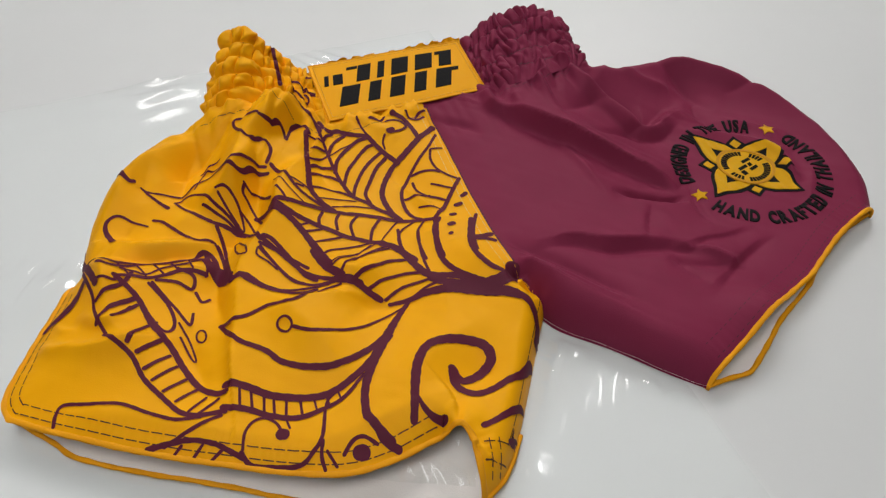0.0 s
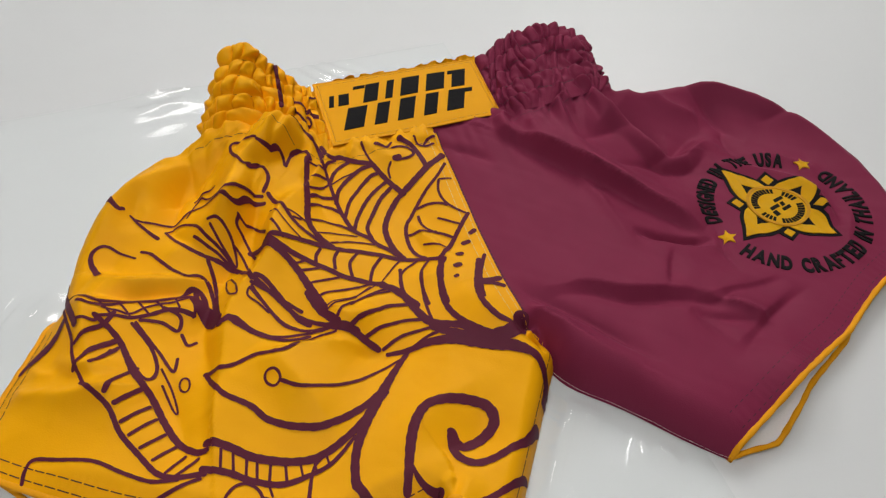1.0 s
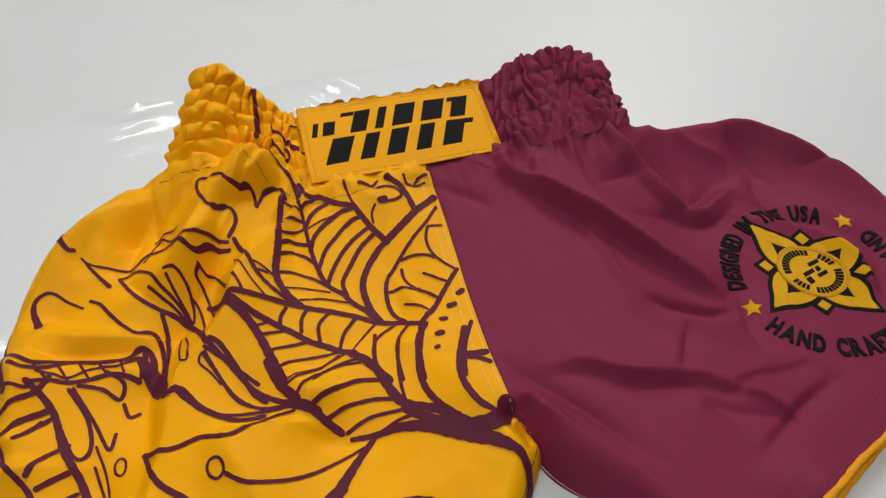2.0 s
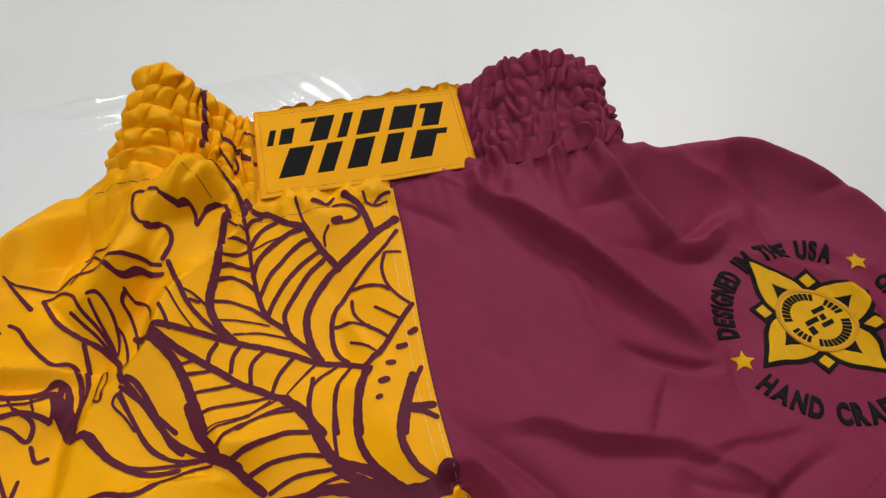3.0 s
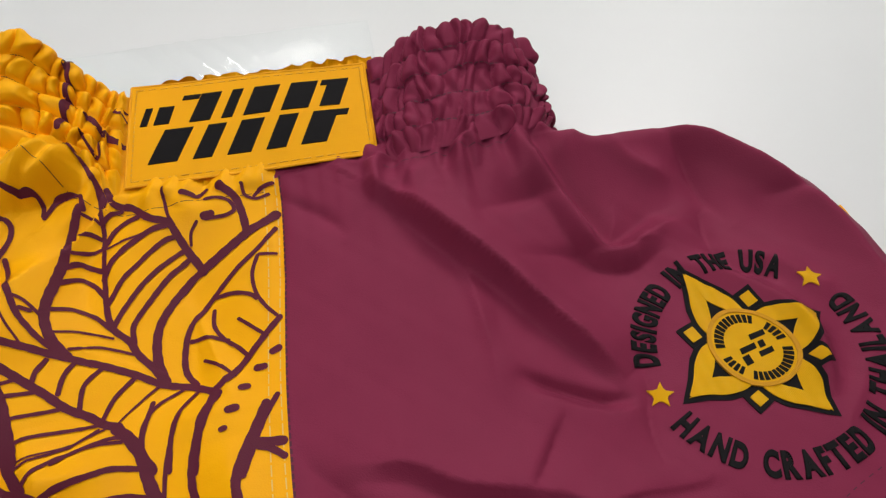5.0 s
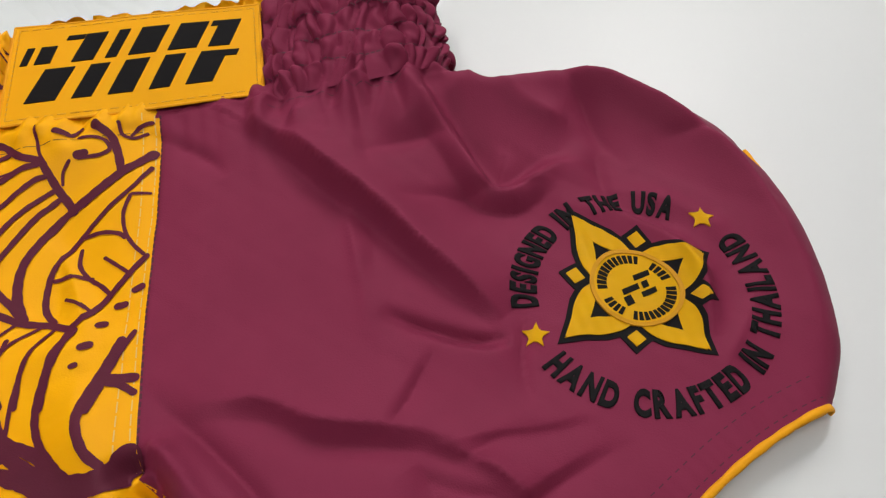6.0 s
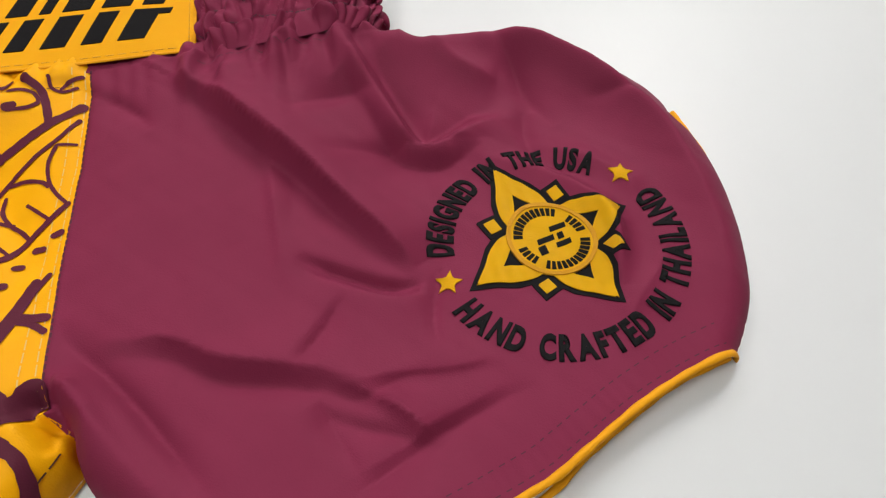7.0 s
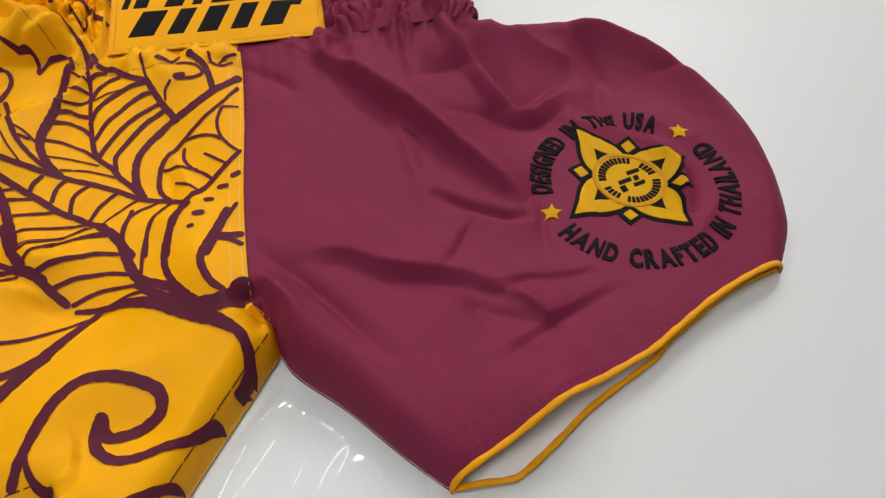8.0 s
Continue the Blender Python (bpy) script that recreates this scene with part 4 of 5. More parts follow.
ink([(-0.67, 32.28), (-1.33, 31.34), (-1.55, 30.51), (-1.27, 29.50), (-0.69, 28.93)], (0.15, 0.2))
ink([(0.01, 32.29), (-0.31, 31.15), (-0.13, 29.99), (0.42, 28.70)], (0.17, 0.24))
ink([(0.96, 32.18), (0.79, 31.13), (1.16, 29.71), (1.50, 28.86)], (0.36, 0.4))
ink([(-9.24, 40.75), (-8.57, 39.81), (-8.06, 38.90), (-7.58, 38.00), (-6.84, 36.55), (-5.97, 35.07), (-5.12, 34.04), (-4.14, 33.67), (-3.37, 33.15), (-2.38, 32.71), (-1.67, 32.26)], (0.18, 0.22, 0.31, 0.36))
ink([(-9.23, 39.12), (-9.00, 37.72), (-8.67, 36.39), (-8.31, 35.08), (-7.99, 33.85), (-7.58, 33.12), (-6.94, 32.53), (-6.11, 32.11)], (0.32, 0.37, 0.42))
ink([(-8.98, 38.87), (-8.42, 38.84), (-8.03, 38.72)], 0.14)
ink([(-8.62, 37.92), (-8.20, 38.10), (-7.61, 38.13)], 0.22)
ink([(-8.57, 36.94), (-8.07, 37.25), (-7.34, 37.75)], 0.18)
ink([(-8.50, 36.07), (-8.10, 36.64), (-6.94, 36.59)], 0.25)
ink([(-8.25, 35.18), (-7.78, 35.92), (-7.02, 35.82), (-6.18, 35.35)], 0.23)
ink([(-7.75, 33.89), (-7.08, 34.29), (-6.14, 34.30), (-5.21, 33.96)], 0.22)
ink([(-7.15, 32.92), (-6.25, 33.37), (-4.85, 33.57)], 0.12)
ink([(-6.20, 32.46), (-5.23, 32.95), (-4.22, 33.09), (-3.29, 33.14)], 0.14)
ink([(-8.02, 38.87), (-7.86, 39.43), (-7.50, 39.79)], 0.19)
ink([(-7.48, 37.77), (-7.26, 38.93), (-6.55, 39.70)], 0.3)
ink([(-7.37, 37.67), (-6.38, 38.49), (-5.23, 39.49)], 0.12)
ink([(-6.69, 36.23), (-6.71, 37.16), (-6.26, 38.19), (-5.67, 39.03), (-5.03, 39.53)], 0.29)
ink([(-5.87, 35.03), (-5.83, 36.29), (-5.42, 37.51), (-4.85, 38.74), (-4.46, 39.10)], 0.25)
ink([(-5.07, 33.93), (-5.08, 35.14), (-4.77, 36.57), (-4.25, 37.88), (-3.71, 38.67)], 0.24)
ink([(-3.85, 33.62), (-4.31, 34.47), (-4.16, 35.69), (-3.87, 37.20), (-3.24, 38.50)], 0.26)
ink([(-1.66, 32.30), (-2.48, 33.16), (-3.15, 34.53), (-3.16, 35.95), (-2.87, 37.39), (-2.45, 37.98)], (0.44, 0.39, 0.34))
ink([(-8.56, 40.48), (-8.35, 40.30), (-7.95, 39.93), (-7.01, 40.04), (-5.88, 39.66), (-5.00, 39.73), (-4.45, 39.37), (-3.59, 38.69), (-3.05, 38.35), (-2.45, 37.95)], (0.31, 0.36, 0.41))
ink([(-5.83, 41.22), (-5.72, 40.98), (-5.12, 40.08), (-4.63, 39.67)], 0.17)
ink([(-2.54, 37.94), (-1.63, 39.37), (-1.06, 40.44), (-0.42, 41.34), (-0.19, 41.82)], (0.46, 0.43))
ink([(-3.30, 42.24), (-2.43, 41.98), (-1.74, 41.22), (-1.15, 40.34)], 0.39)
ink([(-3.69, 41.33), (-3.19, 41.61), (-2.62, 41.67), (-2.19, 41.31), (-2.38, 40.91), (-2.88, 40.58), (-3.26, 40.37)], (0.18, 0.21, 0.18))
ink([(-4.82, 41.26), (-4.43, 41.34), (-4.12, 41.38), (-3.88, 41.91)], (0.32, 0.22))
ink([(-3.38, 40.46), (-3.12, 40.69)], 0.37)
ink([(-3.62, 40.10), (-3.71, 39.54), (-3.51, 39.00)], 0.15)
ink([(-2.33, 42.71), (-2.03, 42.28), (-1.45, 42.26), (-0.97, 42.72)], 0.17)
ink([(-0.99, 43.36), (-1.41, 42.86), (-1.58, 42.38)], 0.18)
ink([(0.05, 40.99), (-0.27, 39.78), (-0.98, 38.20), (-1.39, 37.11), (-1.68, 36.16), (-1.86, 35.02), (-1.56, 33.85), (-1.04, 32.98), (-0.27, 32.51)], (0.2, 0.25, 0.3))
ink([(-0.19, 39.29), (-0.09, 38.36), (0.43, 37.48), (1.16, 36.87), (1.89, 36.50)], 0.19)
ink([(-0.15, 39.37), (0.61, 39.65)], 0.15)
ink([(-1.34, 36.88), (-0.66, 37.17), (0.18, 37.28), (0.63, 37.13)], 0.22)
ink([(-1.19, 36.21), (-0.84, 35.43), (-0.10, 34.92), (0.71, 34.66), (1.43, 34.32)], 0.21)
ink([(-1.53, 34.48), (-0.78, 34.80), (0.12, 34.89)], 0.21)
ink([(0.19, 36.00), (0.94, 35.74), (1.63, 35.49)], 0.17)
ink([(-0.46, 33.71), (0.23, 33.57), (1.22, 33.25)], 0.16)
ink([(2.09, 36.41), (1.75, 35.38), (1.40, 34.22), (1.07, 33.15), (0.67, 32.25)], (0.29, 0.34))
ink([(3.44, 32.83), (3.30, 31.41), (3.44, 30.08), (3.62, 29.06)], (0.25, 0.32))
ink([(3.55, 30.46), (4.14, 30.50), (4.76, 30.36)], 0.31)
ink([(2.05, 33.85), (2.19, 33.91), (2.33, 33.98)], 0.34)
ink([(1.76, 32.78), (1.88, 32.85), (2.00, 32.90)], 0.31)
ink([(1.73, 31.62), (1.85, 31.71), (1.98, 31.80)], 0.34)
ink([(1.83, 30.74), (1.93, 30.83)], 0.24)
ink([(2.42, 34.74), (2.62, 34.94)], 0.35)
ink([(-10.97, 35.50), (-9.43, 33.87), (-8.65, 33.07), (-7.71, 32.53), (-6.85, 32.22), (-6.07, 32.00)], (0.27, 0.23))
ink([(-9.20, 33.72), (-8.73, 33.72), (-7.94, 33.41)], 0.15)
ink([(-8.67, 33.33), (-8.33, 33.39)], 0.21)
ink([(-10.38, 33.96), (-8.93, 32.62), (-8.08, 32.03), (-7.81, 31.82)], 0.1)
ink([(-9.75, 32.43), (-9.26, 31.95), (-8.87, 31.45)], 0.17)
ink([(-10.02, 28.31), (-8.73, 27.83), (-7.76, 27.39), (-6.77, 26.96)], 0.23)
ink([(-10.08, 27.88), (-10.01, 27.43), (-9.28, 27.04), (-8.59, 26.56)], 0.13)
ink([(-9.88, 28.57), (-8.56, 27.72), (-6.98, 26.67), (-5.59, 26.25), (-4.63, 26.16)], 0.28)
ink([(-10.04, 27.96), (-8.92, 27.02), (-7.71, 26.00), (-6.55, 25.73), (-5.08, 26.03)], 0.16)
ink([(-10.72, 25.90), (-9.58, 25.28), (-8.22, 24.91), (-7.38, 25.05), (-6.32, 25.48), (-4.91, 26.02)], (0.34, 0.22, 0.17))
ink([(-6.62, 28.19), (-5.64, 27.09), (-4.52, 26.36)], (0.52, 0.47))
ink([(-5.10, 26.15), (-4.15, 26.14), (-3.39, 26.03)], (0.34, 0.51, 0.46))
ink([(-3.70, 26.10), (-2.90, 25.72), (-2.10, 25.45)], (0.47, 0.39))
ink([(-3.72, 26.25), (-2.99, 27.15), (-2.02, 28.09), (-0.77, 28.51)], 0.24)
ink([(-2.91, 25.80), (-2.03, 26.75), (-0.94, 27.37), (0.22, 27.55)], 0.21)
ink([(-1.81, 25.51), (-0.77, 26.50), (0.92, 27.09)], 0.2)
ink([(-0.32, 25.68), (0.64, 26.47), (1.49, 26.86)], 0.2)
ink([(-5.37, 26.92), (-4.25, 28.16), (-3.24, 29.52)], 0.13)
ink([(-4.60, 26.50), (-3.91, 28.05), (-2.60, 29.29), (-1.73, 29.50)], 0.19)
ink([(-2.54, 29.76), (-1.29, 29.26), (-0.04, 27.97), (0.88, 27.36), (2.20, 27.23), (3.45, 26.87), (4.54, 26.50)], (0.47, 0.53, 0.41))
ink([(-1.67, 31.22), (-1.32, 29.73), (-0.79, 28.80)], 0.22)
ink([(-0.31, 31.12), (0.08, 29.17), (0.79, 27.50)], 0.19)
ink([(0.80, 32.15), (1.03, 29.95), (1.55, 28.54), (2.47, 27.54), (3.69, 26.86)], (0.39, 0.33))
ink([(3.13, 32.33), (3.17, 30.12), (3.57, 28.66), (4.43, 27.67), (5.21, 27.33)], (0.39, 0.34))
ink([(0.82, 27.10), (2.59, 26.56), (4.10, 26.43), (5.56, 26.87), (5.93, 28.03)], (0.4, 0.75, 0.98))
ink([(3.37, 30.57), (4.46, 30.96)], 0.44)
ink([(-1.71, 16.98), (-1.17, 16.59), (-0.59, 15.94), (0.11, 15.66)], (0.3, 0.46))
ink([(4.45, 16.98), (5.21, 17.52), (6.50, 18.82)], 0.33)
ink([(5.90, 16.60), (6.50, 17.13)], 0.32)
ink([(-11.20, 22.65), (-9.75, 22.77), (-8.37, 23.51), (-6.87, 23.65), (-5.61, 25.27), (-4.52, 25.85)], (0.3, 0.26, 0.15))
ink([(-11.20, 22.65), (-9.65, 21.20), (-7.87, 20.56), (-6.78, 19.93), (-5.15, 19.68), (-3.62, 19.93), (-2.26, 21.12), (-1.14, 22.85)], (0.25, 0.37, 0.4))
ink([(-6.58, 22.06), (-6.62, 21.83), (-6.80, 21.66), (-7.10, 21.71), (-7.35, 21.89), (-7.49, 22.15), (-7.46, 22.42), (-7.25, 22.55), (-6.98, 22.53), (-6.71, 22.31), (-6.58, 22.06)], 0.15)
ink([(-6.48, 21.91), (-5.11, 21.60), (-3.41, 22.41), (-1.99, 23.67), (-0.63, 25.09)], (0.21, 0.21, 0.14))
ink([(-17.95, 24.82), (-16.53, 23.95), (-15.07, 22.18), (-13.66, 20.97), (-12.39, 19.55), (-11.32, 18.59), (-10.21, 18.10), (-9.56, 18.15)], (0.33, 0.38))
ink([(-17.09, 20.76), (-15.35, 19.84), (-14.27, 18.60), (-12.84, 17.54), (-11.61, 16.71), (-10.62, 16.57), (-9.28, 16.95)], (0.24, 0.32))
ink([(-15.61, 20.40), (-15.42, 21.59), (-14.93, 22.39)], 0.25)
ink([(-15.02, 20.00), (-14.14, 21.12)], 0.25)
ink([(-14.43, 19.16), (-13.44, 20.28)], 0.21)
ink([(-13.79, 18.57), (-12.86, 19.67)], 0.2)
ink([(-12.99, 17.99), (-12.09, 18.91)], 0.2)
ink([(-12.12, 17.43), (-11.31, 18.38)], 0.19)
ink([(-11.16, 16.78), (-10.60, 17.82)], 0.18)
ink([(-10.60, 16.67), (-9.85, 17.72)], 0.18)
ink([(-9.69, 18.57), (-8.31, 18.32), (-7.01, 17.96), (-5.16, 17.96), (-3.72, 18.41), (-2.38, 19.77), (-1.09, 22.45)], (0.42, 0.42, 0.3))
ink([(-9.44, 17.17), (-8.02, 17.08), (-6.76, 16.83), (-5.25, 16.80), (-4.14, 17.33), (-3.05, 18.10), (-2.20, 19.55)], (0.34, 0.34, 0.17))
ink([(-8.74, 18.18), (-8.48, 17.12)], 0.15)
ink([(-8.11, 18.11), (-7.80, 17.06)], 0.15)
ink([(-7.37, 17.97), (-7.15, 16.94)], 0.15)
ink([(-6.83, 17.87), (-6.58, 16.90)], 0.15)
ink([(-6.12, 17.81), (-5.96, 16.88)], 0.15)
ink([(-5.39, 17.85), (-5.08, 16.92)], 0.15)
ink([(-4.68, 17.99), (-4.36, 17.25)], 0.12)
ink([(-4.05, 18.20), (-3.77, 17.64)], 0.12)
ink([(-3.48, 18.53), (-3.23, 18.07)], 0.12)
ink([(-22.57, 28.18), (-19.93, 25.43), (-18.82, 24.17)], 0.38)
ink([(-20.10, 24.84), (-20.55, 23.57), (-21.35, 22.58), (-21.75, 21.95)], (0.45, 0.64, 0.38))
ink([(-20.73, 25.82), (-19.01, 23.70), (-18.39, 22.47), (-16.93, 20.74)], 0.2)
ink([(-17.87, 21.61), (-17.42, 22.81), (-16.60, 23.91)], 0.3)
ink([(-16.76, 22.71), (-16.41, 23.46)], 0.23)
ink([(-13.51, 25.15), (-13.02, 24.59), (-12.64, 24.88)], 0.2)
ink([(-11.88, 21.98), (-11.86, 21.75), (-11.97, 21.59), (-12.18, 21.61), (-12.36, 21.73), (-12.49, 21.96), (-12.51, 22.21), (-12.42, 22.38), (-12.24, 22.40), (-12.04, 22.26), (-11.88, 21.98)], 0.12)
ink([(-18.36, 15.76), (-18.45, 16.38), (-18.19, 16.93), (-16.70, 16.96), (-14.95, 16.99), (-13.40, 16.59), (-11.75, 16.26), (-10.44, 16.48)], 0.21)
ink([(-12.87, 14.79), (-11.78, 15.10), (-10.61, 15.32), (-9.38, 15.20), (-8.43, 14.88), (-7.73, 14.61)], (0.32, 0.24, 0.27))
ink([(-11.99, 14.95), (-10.72, 15.81), (-9.39, 16.67)], 0.21)
ink([(-11.54, 14.41), (-11.10, 15.03)], 0.17)
ink([(-10.47, 14.35), (-9.98, 15.15)], 0.17)
ink([(-9.47, 14.37), (-8.87, 14.97)], 0.17)
ink([(-7.88, 14.82), (-7.30, 14.33), (-6.26, 14.28), (-4.81, 14.41), (-4.16, 15.04), (-3.79, 15.85), (-3.92, 17.83), (-3.19, 18.62)], (0.26, 0.23, 0.21, 0.13))
ink([(-7.84, 14.97), (-7.86, 15.81), (-7.58, 16.45), (-7.02, 16.67), (-6.36, 16.41), (-5.86, 15.79)], 0.16)
ink([(-5.96, 15.82), (-5.81, 15.82)], 0.6)
ink([(-6.01, 16.84), (-5.58, 16.16)], 0.12)
ink([(-1.82, 15.23), (-1.65, 15.27)], 0.74)
ink([(-2.58, 15.07), (-2.22, 15.74), (-1.68, 16.01), (-0.98, 15.75)], 0.21)
ink([(-3.73, 15.57), (-3.71, 14.89), (-3.46, 14.33)], 0.19)
ink([(-3.45, 15.12), (-2.88, 14.51)], 0.16)
ink([(-13.14, 46.69), (-12.23, 44.24), (-11.59, 42.41)], 0.27)
ink([(-11.16, 44.00), (-10.24, 43.50), (-9.43, 43.31), (-9.03, 43.41)], 0.29)
ink([(-10.77, 42.78), (-9.77, 42.02), (-9.53, 42.16), (-10.18, 43.05)], 0.14)
ink([(-11.07, 41.81), (-10.09, 41.33), (-9.21, 40.66), (-8.59, 40.12), (-8.28, 39.73)], 0.24)
ink([(-10.10, 45.55), (-10.48, 45.46), (-10.25, 44.93), (-9.89, 44.91)], 0.16)
ink([(-16.27, 25.16), (-14.84, 23.99), (-13.96, 22.70), (-13.98, 21.89), (-14.51, 21.95), (-15.70, 23.09)], 0.21)
ink([(-16.10, 25.28), (-14.36, 23.81), (-13.11, 22.68), (-13.17, 23.54)], 0.18)
ink([(-15.91, 25.48), (-14.75, 25.59), (-13.83, 25.31), (-13.73, 25.90), (-14.04, 26.26), (-14.87, 26.47)], 0.22)
ink([(-13.70, 22.67), (-12.73, 21.49), (-12.04, 20.39), (-12.40, 20.53), (-13.33, 21.70)], 0.13)
ink([(-17.35, 25.50), (-17.53, 24.39), (-18.53, 23.17)], 0.24)
ink([(-16.98, 21.91), (-16.63, 23.16)], 0.23)
ink([(-20.57, 26.41), (-19.07, 25.99), (-18.39, 25.90), (-17.79, 26.36), (-16.92, 26.84), (-15.11, 27.05), (-14.30, 27.43), (-13.92, 27.79), (-13.28, 27.49), (-12.65, 27.12), (-11.40, 26.04)], (0.34, 0.28, 0.34, 0.45))
ink([(-19.08, 24.42), (-17.95, 24.45), (-17.82, 24.89), (-17.22, 25.33), (-16.49, 25.48), (-15.54, 25.91), (-14.67, 26.38), (-13.80, 26.48), (-13.19, 26.41)], (0.17, 0.23, 0.29))
ink([(-18.39, 25.90), (-17.87, 25.63), (-17.48, 25.34)], 0.13)
ink([(-17.51, 26.35), (-16.95, 25.93), (-16.54, 25.57)], 0.13)
ink([(-16.56, 26.73), (-16.06, 26.33), (-15.54, 25.91)], 0.13)
ink([(-15.55, 26.92), (-14.86, 26.42)], 0.14)
ink([(-14.50, 27.25), (-14.01, 26.67)], 0.13)
ink([(-13.83, 27.64), (-13.20, 26.85), (-13.19, 26.31)], 0.15)



# ---- seams and hems ----
def inset(line, d):
    """A line moved sideways by d in plan."""
    t = np.gradient(line, axis=0)
    t /= np.maximum(np.linalg.norm(t, axis=1, keepdims=True), 1e-9)
    return (line + np.stack([-t[:, 1], t[:, 0]], 1) * d)[::5]


for d in (-0.22, -0.75):
    stitch(inset(CENTRE, d), PALETHREAD, yellow_panel, 0.05, (4, 1))
stitch(inset(CENTRE, 0.06), PURPLETHREAD, purple_panel, 0.10, (2, 1))
hem = np.concatenate([YSLIT[8:], YHEM[1:-26]])
for d in (0.42, 0.95):
    stitch(inset(hem, d)[1:-1], DARKTHREAD, yellow_panel, 0.06, (5, 1))
for line in ([(4.75, 16.3), (4.95, 15.4), (5.0, 14.6)], [(5.25, 16.5), (5.4, 15.7), (5.4, 14.9)], [(4.5, 16.1), (5.3, 16.3), (6.0, 16.5)], [(4.6, 15.2), (5.2, 15.3), (5.7, 15.5)]):
    stitch(line, DARKTHREAD, yellow_panel, 0.06, (5, 1))
stitch(inset(YINSEAM[20:-12], 0.4), DARKTHREAD, yellow_panel, 0.035, (9, 1))
for d in (-0.45, -1.35):
    stitch(inset(PHEM, d)[1:-1], PURPLETHREAD, purple_panel, 0.05, (2, 2))
stitch(inset(WAIST[WAIST[:, 0] < -1.2], -0.9)[1:], DARKTHREAD, yellow_panel, 0.035, (5, 1))
stitch(inset(WAIST[WAIST[:, 0] > 3.9], -0.6)[:-2], PURPLETHREAD, purple_panel, 0.05, (3, 1))


# ---- embroidered badge and lettering on the purple leg ----
BADGE = np.array((23.35, 40.75))
BX, BY = np.array((1.07, 0.0)), np.array((-0.11, 1.0))


def at_badge(p):
    p = np.atleast_2d(np.asarray(p, float))
    return BADGE + p[:, :1] * BX + p[:, 1:] * (1.0 - 0.05 * p[:, :1]) * BY


def stitched(name, loop, mat, parent, rise, label="", step=0.13, lump=0.0):
    """A raised embroidered field within a loop of the plan."""
    def top(x, y):
        return np.array([drop(a, b, 0.0)[2] / CM for a, b in zip(x, y)]) + rise + lump * np.sin(x * 9 + y * 5)
    v, f = sheet(loop, step, top)
    v, f = [tuple(p) for p in v], list(f)
    count = {}
    for t in f:
        for a, b in ((t[0], t[1]), (t[1], t[2]), (t[2], t[0])):
            if (b, a) in count:
                del count[(b, a)]
            else:
                count[(a, b)] = 1
    under = {}
    for a, b in list(count):
        for k in (a, b):
            if k not in under:
                under[k] = len(v)
                v.append((v[k][0], v[k][1], v[k][2] - (rise + 0.03) * CM))
        f.append((b, a, under[a], under[b]))
    return mesh_object(name, v, f, mat, parent, label, smooth=False)


def quarter(points, k):
    """A corner shape turned by k quarter turns."""
    c, s = ((1, 0), (0, 1), (-1, 0), (0, -1))[k]
    return [(c * x - s * y, s * x + c * y) for x, y in points]


badge = new("badge")
badge.parent = purple_panel
tagged(badge, "black and gold embroidered lotus badge")
rim = [(2.1, 0.0), (2.42, 0.42), (2.72, 1.1), (2.84, 2.0), (3.1, 3.1), (2.0, 2.84), (1.1, 2.72), (0.42, 2.42)]
outer = [p for k in range(4) for p in quarter(rim, k)]
stitched("backing", at_badge(outer), BLACK, badge, 0.05, "black stitched ground")
for k in range(4):
    band_out = spline([(1.88, 0.2), (2.25, 0.62), (2.52, 1.3), (2.62, 2.0), (2.84, 2.84)], 0.2)
    band_in = spline([(1.62, 0.75), (1.68, 1.05), (1.74, 1.4), (1.86, 1.86)], 0.2)
    half = [*band_out, *band_in[::-1]]
    for flip in (False, True):
        sh = [(y, x) for x, y in half] if flip else half
        stitched("petal", at_badge(quarter(sh, k)), GOLD, badge, 0.11, "glossy gold satin-stitch petal", 0.11, 0.015)
    stitched("point_ground", at_badge(quarter([(1.85, 0), (2.52, 0.64), (3.25, 0), (2.52, -0.64)], k)), BLACK, badge, 0.07)
    stitched("point", at_badge(quarter([(2.12, 0), (2.52, 0.38), (2.93, 0), (2.52, -0.38)], k)), GOLD, badge, 0.12, "small gold diamond", 0.11)


def ring(r0, r1, a0=0, a1=360, n=48):
    a = np.radians(np.linspace(a0, a1, n))
    return [*np.stack([np.cos(a) * r1, np.sin(a) * r1], 1), *np.stack([np.cos(a[::-1]) * r0, np.sin(a[::-1]) * r0], 1)]


a = np.radians(np.linspace(0, 360, 60, endpoint=False))
stitched("disc", at_badge(np.stack([np.cos(a), np.sin(a)], 1) * 1.86), GOLD, badge, 0.12, "gold stitched disc", 0.12)
for k in range(2):
    stitched("disc_rim", at_badge(ring(1.74, 1.92, 180 * k, 180 * k + 180)), GOLDRIM, badge, 0.17, "raised gold rim", 0.07)
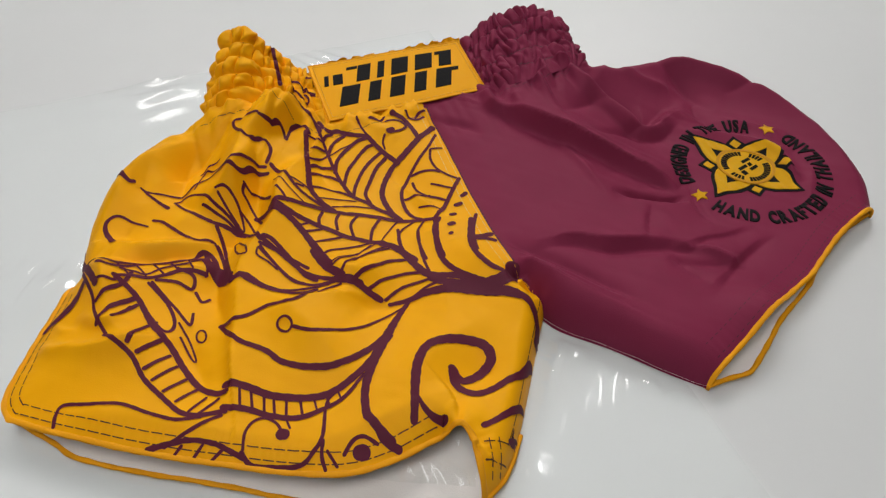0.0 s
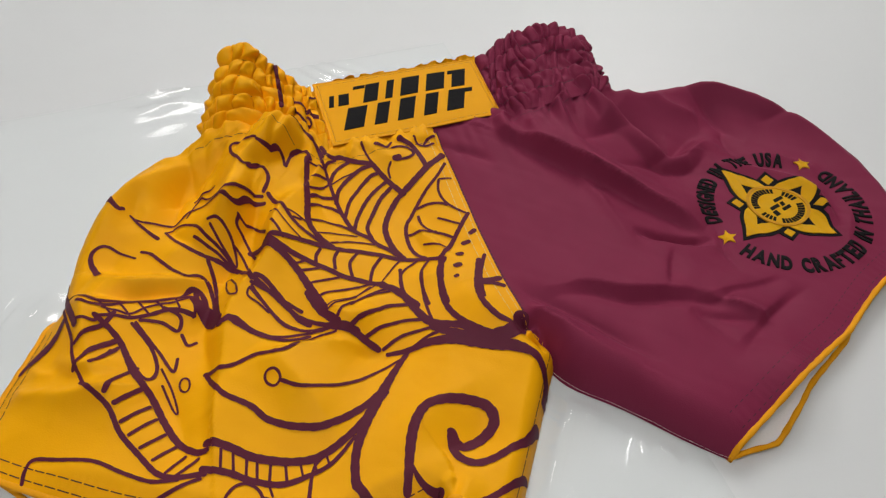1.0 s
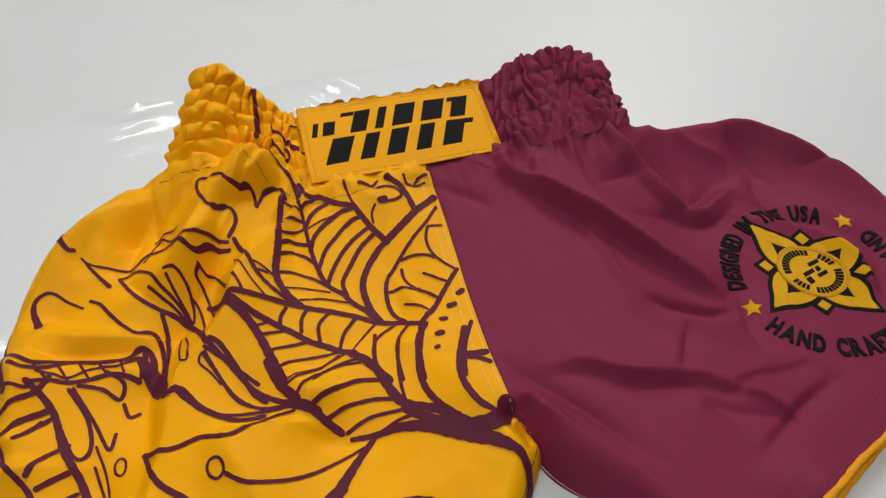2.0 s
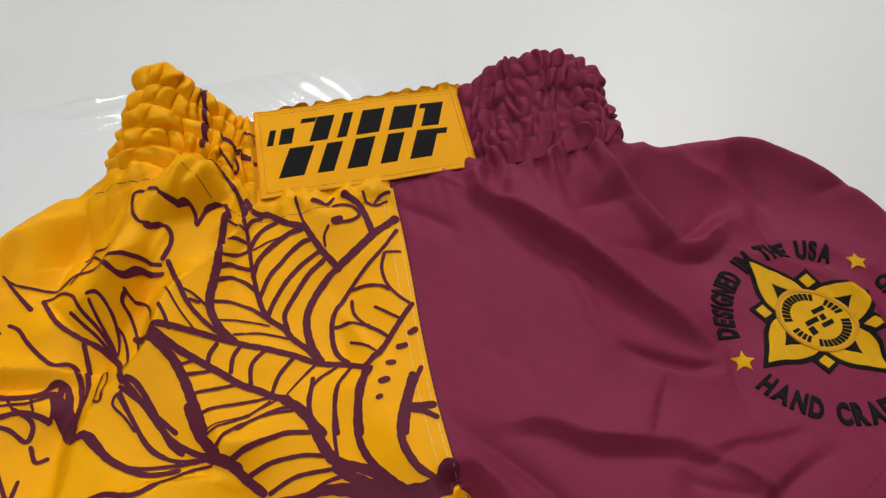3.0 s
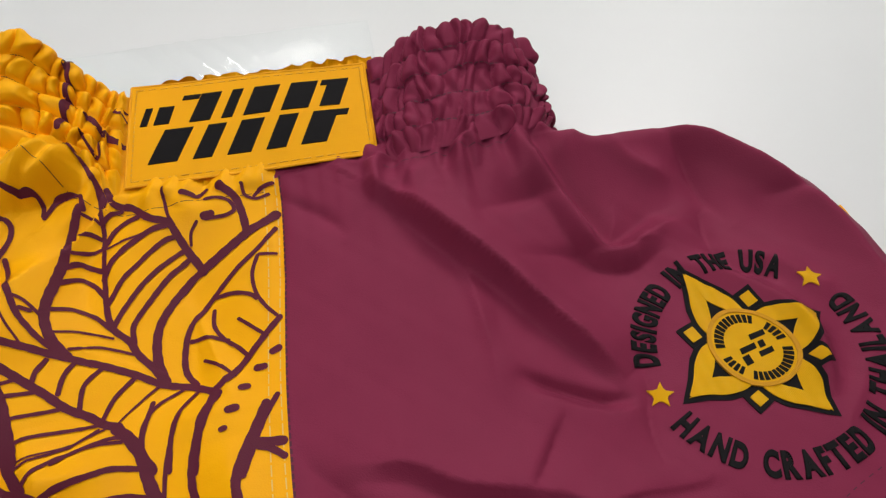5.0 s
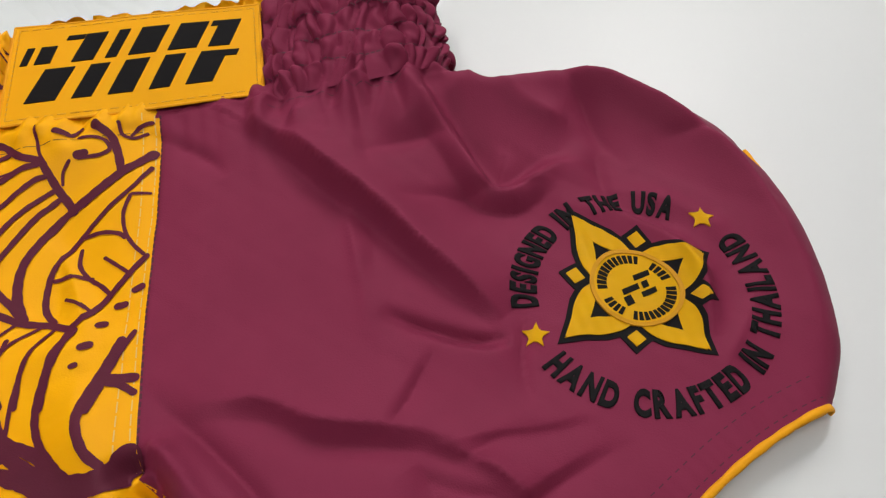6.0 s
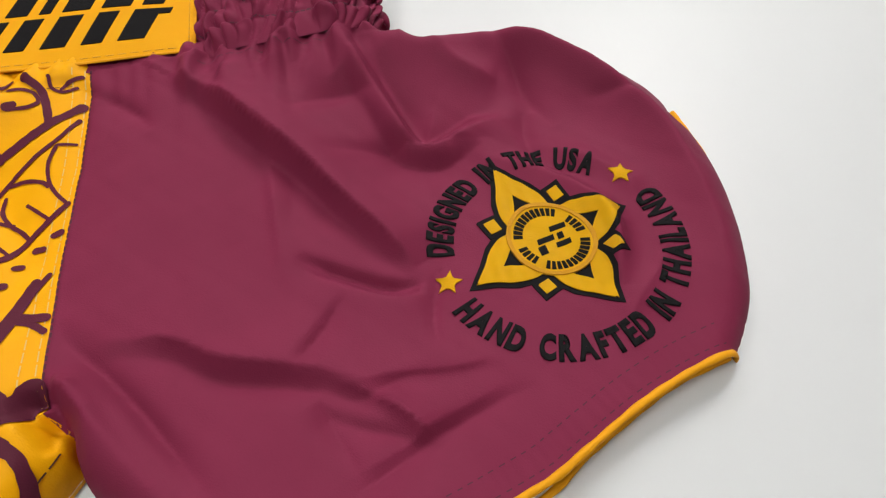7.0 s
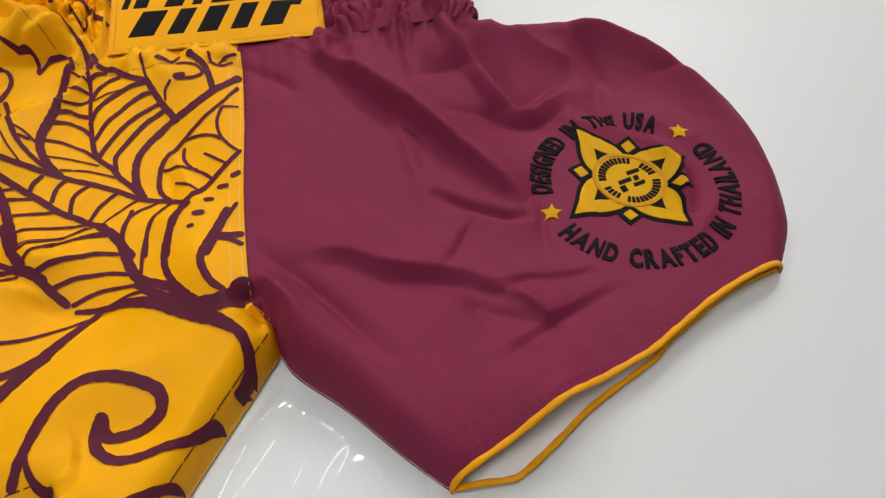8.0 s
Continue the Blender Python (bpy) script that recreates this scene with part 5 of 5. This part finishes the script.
# ring of plain bars in place of lettering
for start, count in ((192, 12), (62, 4), (10, 12), (246, 4)):
    for i in range(count):
        g = start - i * 9.2
        stitched("emblem_bar", at_badge(ring(1.22, 1.62, g - 3.3, g + 3.3, 4)), BLACK, badge, 0.155, step=0.08)
for x0, y0, w, h in ((-0.85, -0.62, 0.36, 0.42), (-0.66, -0.10, 0.82, 0.26), (0.02, -0.52, 0.72, 0.24), (0.32, -0.16, 0.30, 0.30), (0.20, 0.30, 0.80, 0.24)):
    c, s = math.cos(radians(38)), math.sin(radians(38))
    quad = [(x0, y0), (x0 + w, y0), (x0 + w + 0.08, y0 + h), (x0 + 0.08, y0 + h)]
    quad = [(c * (x - 0.05) - s * (y + 0.0), s * (x - 0.05) + c * y) for x, y in quad]
    stitched("emblem_bar", at_badge(quad), BLACK, badge, 0.155, step=0.08)

RING = np.array((23.6, 40.5))


def round_letters(text, radius, start, end, tall, inward):
    """Black stitched capitals set round a circle from one angle to another; inward: their heads point to its centre."""
    glyphs = []
    for ch in text:
        if ch == " ":
            glyphs.append((None, 0.42))
            continue
        cu = bpy.data.curves.new("glyph", "FONT")
        cu.body, cu.size, cu.offset, cu.resolution_u = ch, 1.0, 0.05, 4
        ob = new("glyph", cu)
        me = bpy.data.meshes.new_from_object(ob.evaluated_get(bpy.context.evaluated_depsgraph_get()))
        bpy.data.objects.remove(ob)
        bpy.data.curves.remove(cu)
        bm = bmesh.new()
        bm.from_mesh(me)
        bpy.data.meshes.remove(me)
        bmesh.ops.triangulate(bm, faces=bm.faces[:])
        for _ in range(2):
            long = [e for e in bm.edges if e.calc_length() > 0.16]
            if long:
                bmesh.ops.subdivide_edges(bm, edges=long, cuts=1)
                bmesh.ops.triangulate(bm, faces=bm.faces[:])
        top = bmesh.ops.extrude_face_region(bm, geom=bm.faces[:])["geom"]
        for q in top:
            if isinstance(q, bmesh.types.BMVert):
                q.co.z = 1.0
        xs = [q.co.x for q in bm.verts]
        x0, wide = min(xs), max(xs) - min(xs)
        for q in bm.verts:
            q.co.x -= x0
        glyphs.append((bm, wide))
    gap = 0.11
    whole = sum(w + gap for _, w in glyphs) - gap
    u = 0.0
    for bm, wide in glyphs:
        if bm:
            ys = [q.co.y for q in bm.verts]
            y0, y1 = min(ys), max(ys)
            for q in bm.verts:
                part_way = (u + q.co.x) / whole
                h = (q.co.y - y0) / (y1 - y0) - 0.5
                g = radians(start + (end - start) * part_way)
                r = radius + (-h if inward else h) * tall
                x, y = RING[0] + math.cos(g) * r, RING[1] + math.sin(g) * r * 0.97
                p = drop(x, y, 0.0)
                q.co = Vector((p.x, p.y, p.z + (0.0007 if q.co.z > 0.5 else 0.0)))
            bmesh.ops.recalc_face_normals(bm, faces=bm.faces[:])
            part("letter", bm, BLACK, purple_panel, "black embroidered capital letter")
        u += wide + gap


round_letters("DESIGNED IN THE USA", 5.2, 202, 79, 1.25, False)
round_letters("HAND CRAFTED IN THAILAND", 5.3, 232, 410, 1.25, True)
for ang in (217, 64):
    c = RING + 5.2 * np.array((math.cos(radians(ang)), math.sin(radians(ang))))
    pts = []
    for k in range(10):
        r = 0.62 if k % 2 == 0 else 0.27
        g = radians(90 + 36 * k + 8)
        pts.append(c + r * np.array((math.cos(g), math.sin(g))))
    stitched("star", pts, GOLD, purple_panel, 0.08, "small gold embroidered star", 0.09)


# ---- clear film bag under the shorts ----
def film_bag():
    ang = radians(25)
    ex, ey = np.array((math.cos(ang), math.sin(ang))), np.array((-math.sin(ang), math.cos(ang)))
    o = np.array((-4.0, 33.0))
    us, vs = np.linspace(-40, 13.8, 180), np.linspace(-32, 25.5, 180)
    U, V = np.meshgrid(us, vs, indexing="ij")
    wob = 0.3 * np.sin(V * 0.35) * (np.abs(U) > 15)
    X, Y = o[0] + (U + wob) * ex[0] + V * ey[0], o[1] + (U + wob) * ex[1] + V * ey[1]
    out = np.ones(X.shape)
    for loop in (YLOOP, PLOOP):
        d, _, _ = away(X.ravel(), Y.ravel(), np.concatenate([loop[::4], loop[:1]]))
        d = d.reshape(X.shape)
        out *= np.where(inside(X, Y, loop), 0.0, np.clip(d / 1.2, 0, 1))
    Z = np.full(X.shape, 0.09)
    for cx, cy, r, h, k, w in ((-24.9, 26.6, 2.3, 0.9, 0.9, -0.3), (9.4, 21.4, 3.2, 1.3, 0.8, -0.5), (-12.0, 54.0, 3.6, 0.55, 2.3, 1.0), (-25.5, 49.5, 3.2, 0.5, 1.0, 1.9),
                               (14.3, 21.3, 1.6, 0.35, 1.6, 0.3), (8, 15, 3.0, 0.3, 0.8, 0.8), (0.5, 15.5, 2.5, 0.15, 2.2, 1.6)):
        m = np.exp(-((X - cx) ** 2 + (Y - cy) ** 2) / r ** 2)
        q = np.cos(w) * X + np.sin(w) * Y
        Z += h * m * (0.5 + 0.3 * np.sin(q * k * 2 + np.sin(X * 0.9)) + 0.2 * np.abs(np.sin(q * k * 3.1 + Y * 0.7))) * out
    Z += 0.05 * out * (1 + np.sin(X * 0.6 + np.sin(Y * 0.5)) * np.sin(Y * 0.45))
    n, m = X.shape
    v = np.stack([X, Y, Z], 2).reshape(-1, 3) * CM
    f = [(i * m + j, (i + 1) * m + j, (i + 1) * m + j + 1, i * m + j + 1) for i in range(n - 1) for j in range(m - 1)]
    bag = mesh_object("plastic_bag", v, f, FILM, None, "clear wrinkled plastic bag spread on white tabletop")
    bag.visible_shadow = False
    return tagged(bag, category="plastic bag")


def film_insert():
    """A crumpled film sheet that shows in the yellow leg's opening."""
    us, vs = np.linspace(0, 1, 60), np.linspace(0, 1, 36)
    U, V = np.meshgrid(us, vs, indexing="ij")
    X, Y = -6.0 + 10.2 * U, 14.6 + 5.0 * V
    Z = 0.55 + 0.5 * V + 0.16 * np.sin(U * 17 + 2 * np.sin(V * 5)) * (0.3 + V) + 0.08 * np.abs(np.sin(U * 31 + V * 9)) + 0.06 * np.sin(V * 14 + U * 6)
    v = np.stack([X, Y, Z], 2).reshape(-1, 3) * CM
    f = [(i * 36 + j, (i + 1) * 36 + j, (i + 1) * 36 + j + 1, i * 36 + j + 1) for i in range(59) for j in range(35)]
    ob = mesh_object("plastic_sheet", v, f, FILM, None, "crumpled clear film tucked inside the yellow leg opening")
    ob.visible_shadow = False
    return tagged(ob, category="plastic sheet")


film_bag()
film_insert()
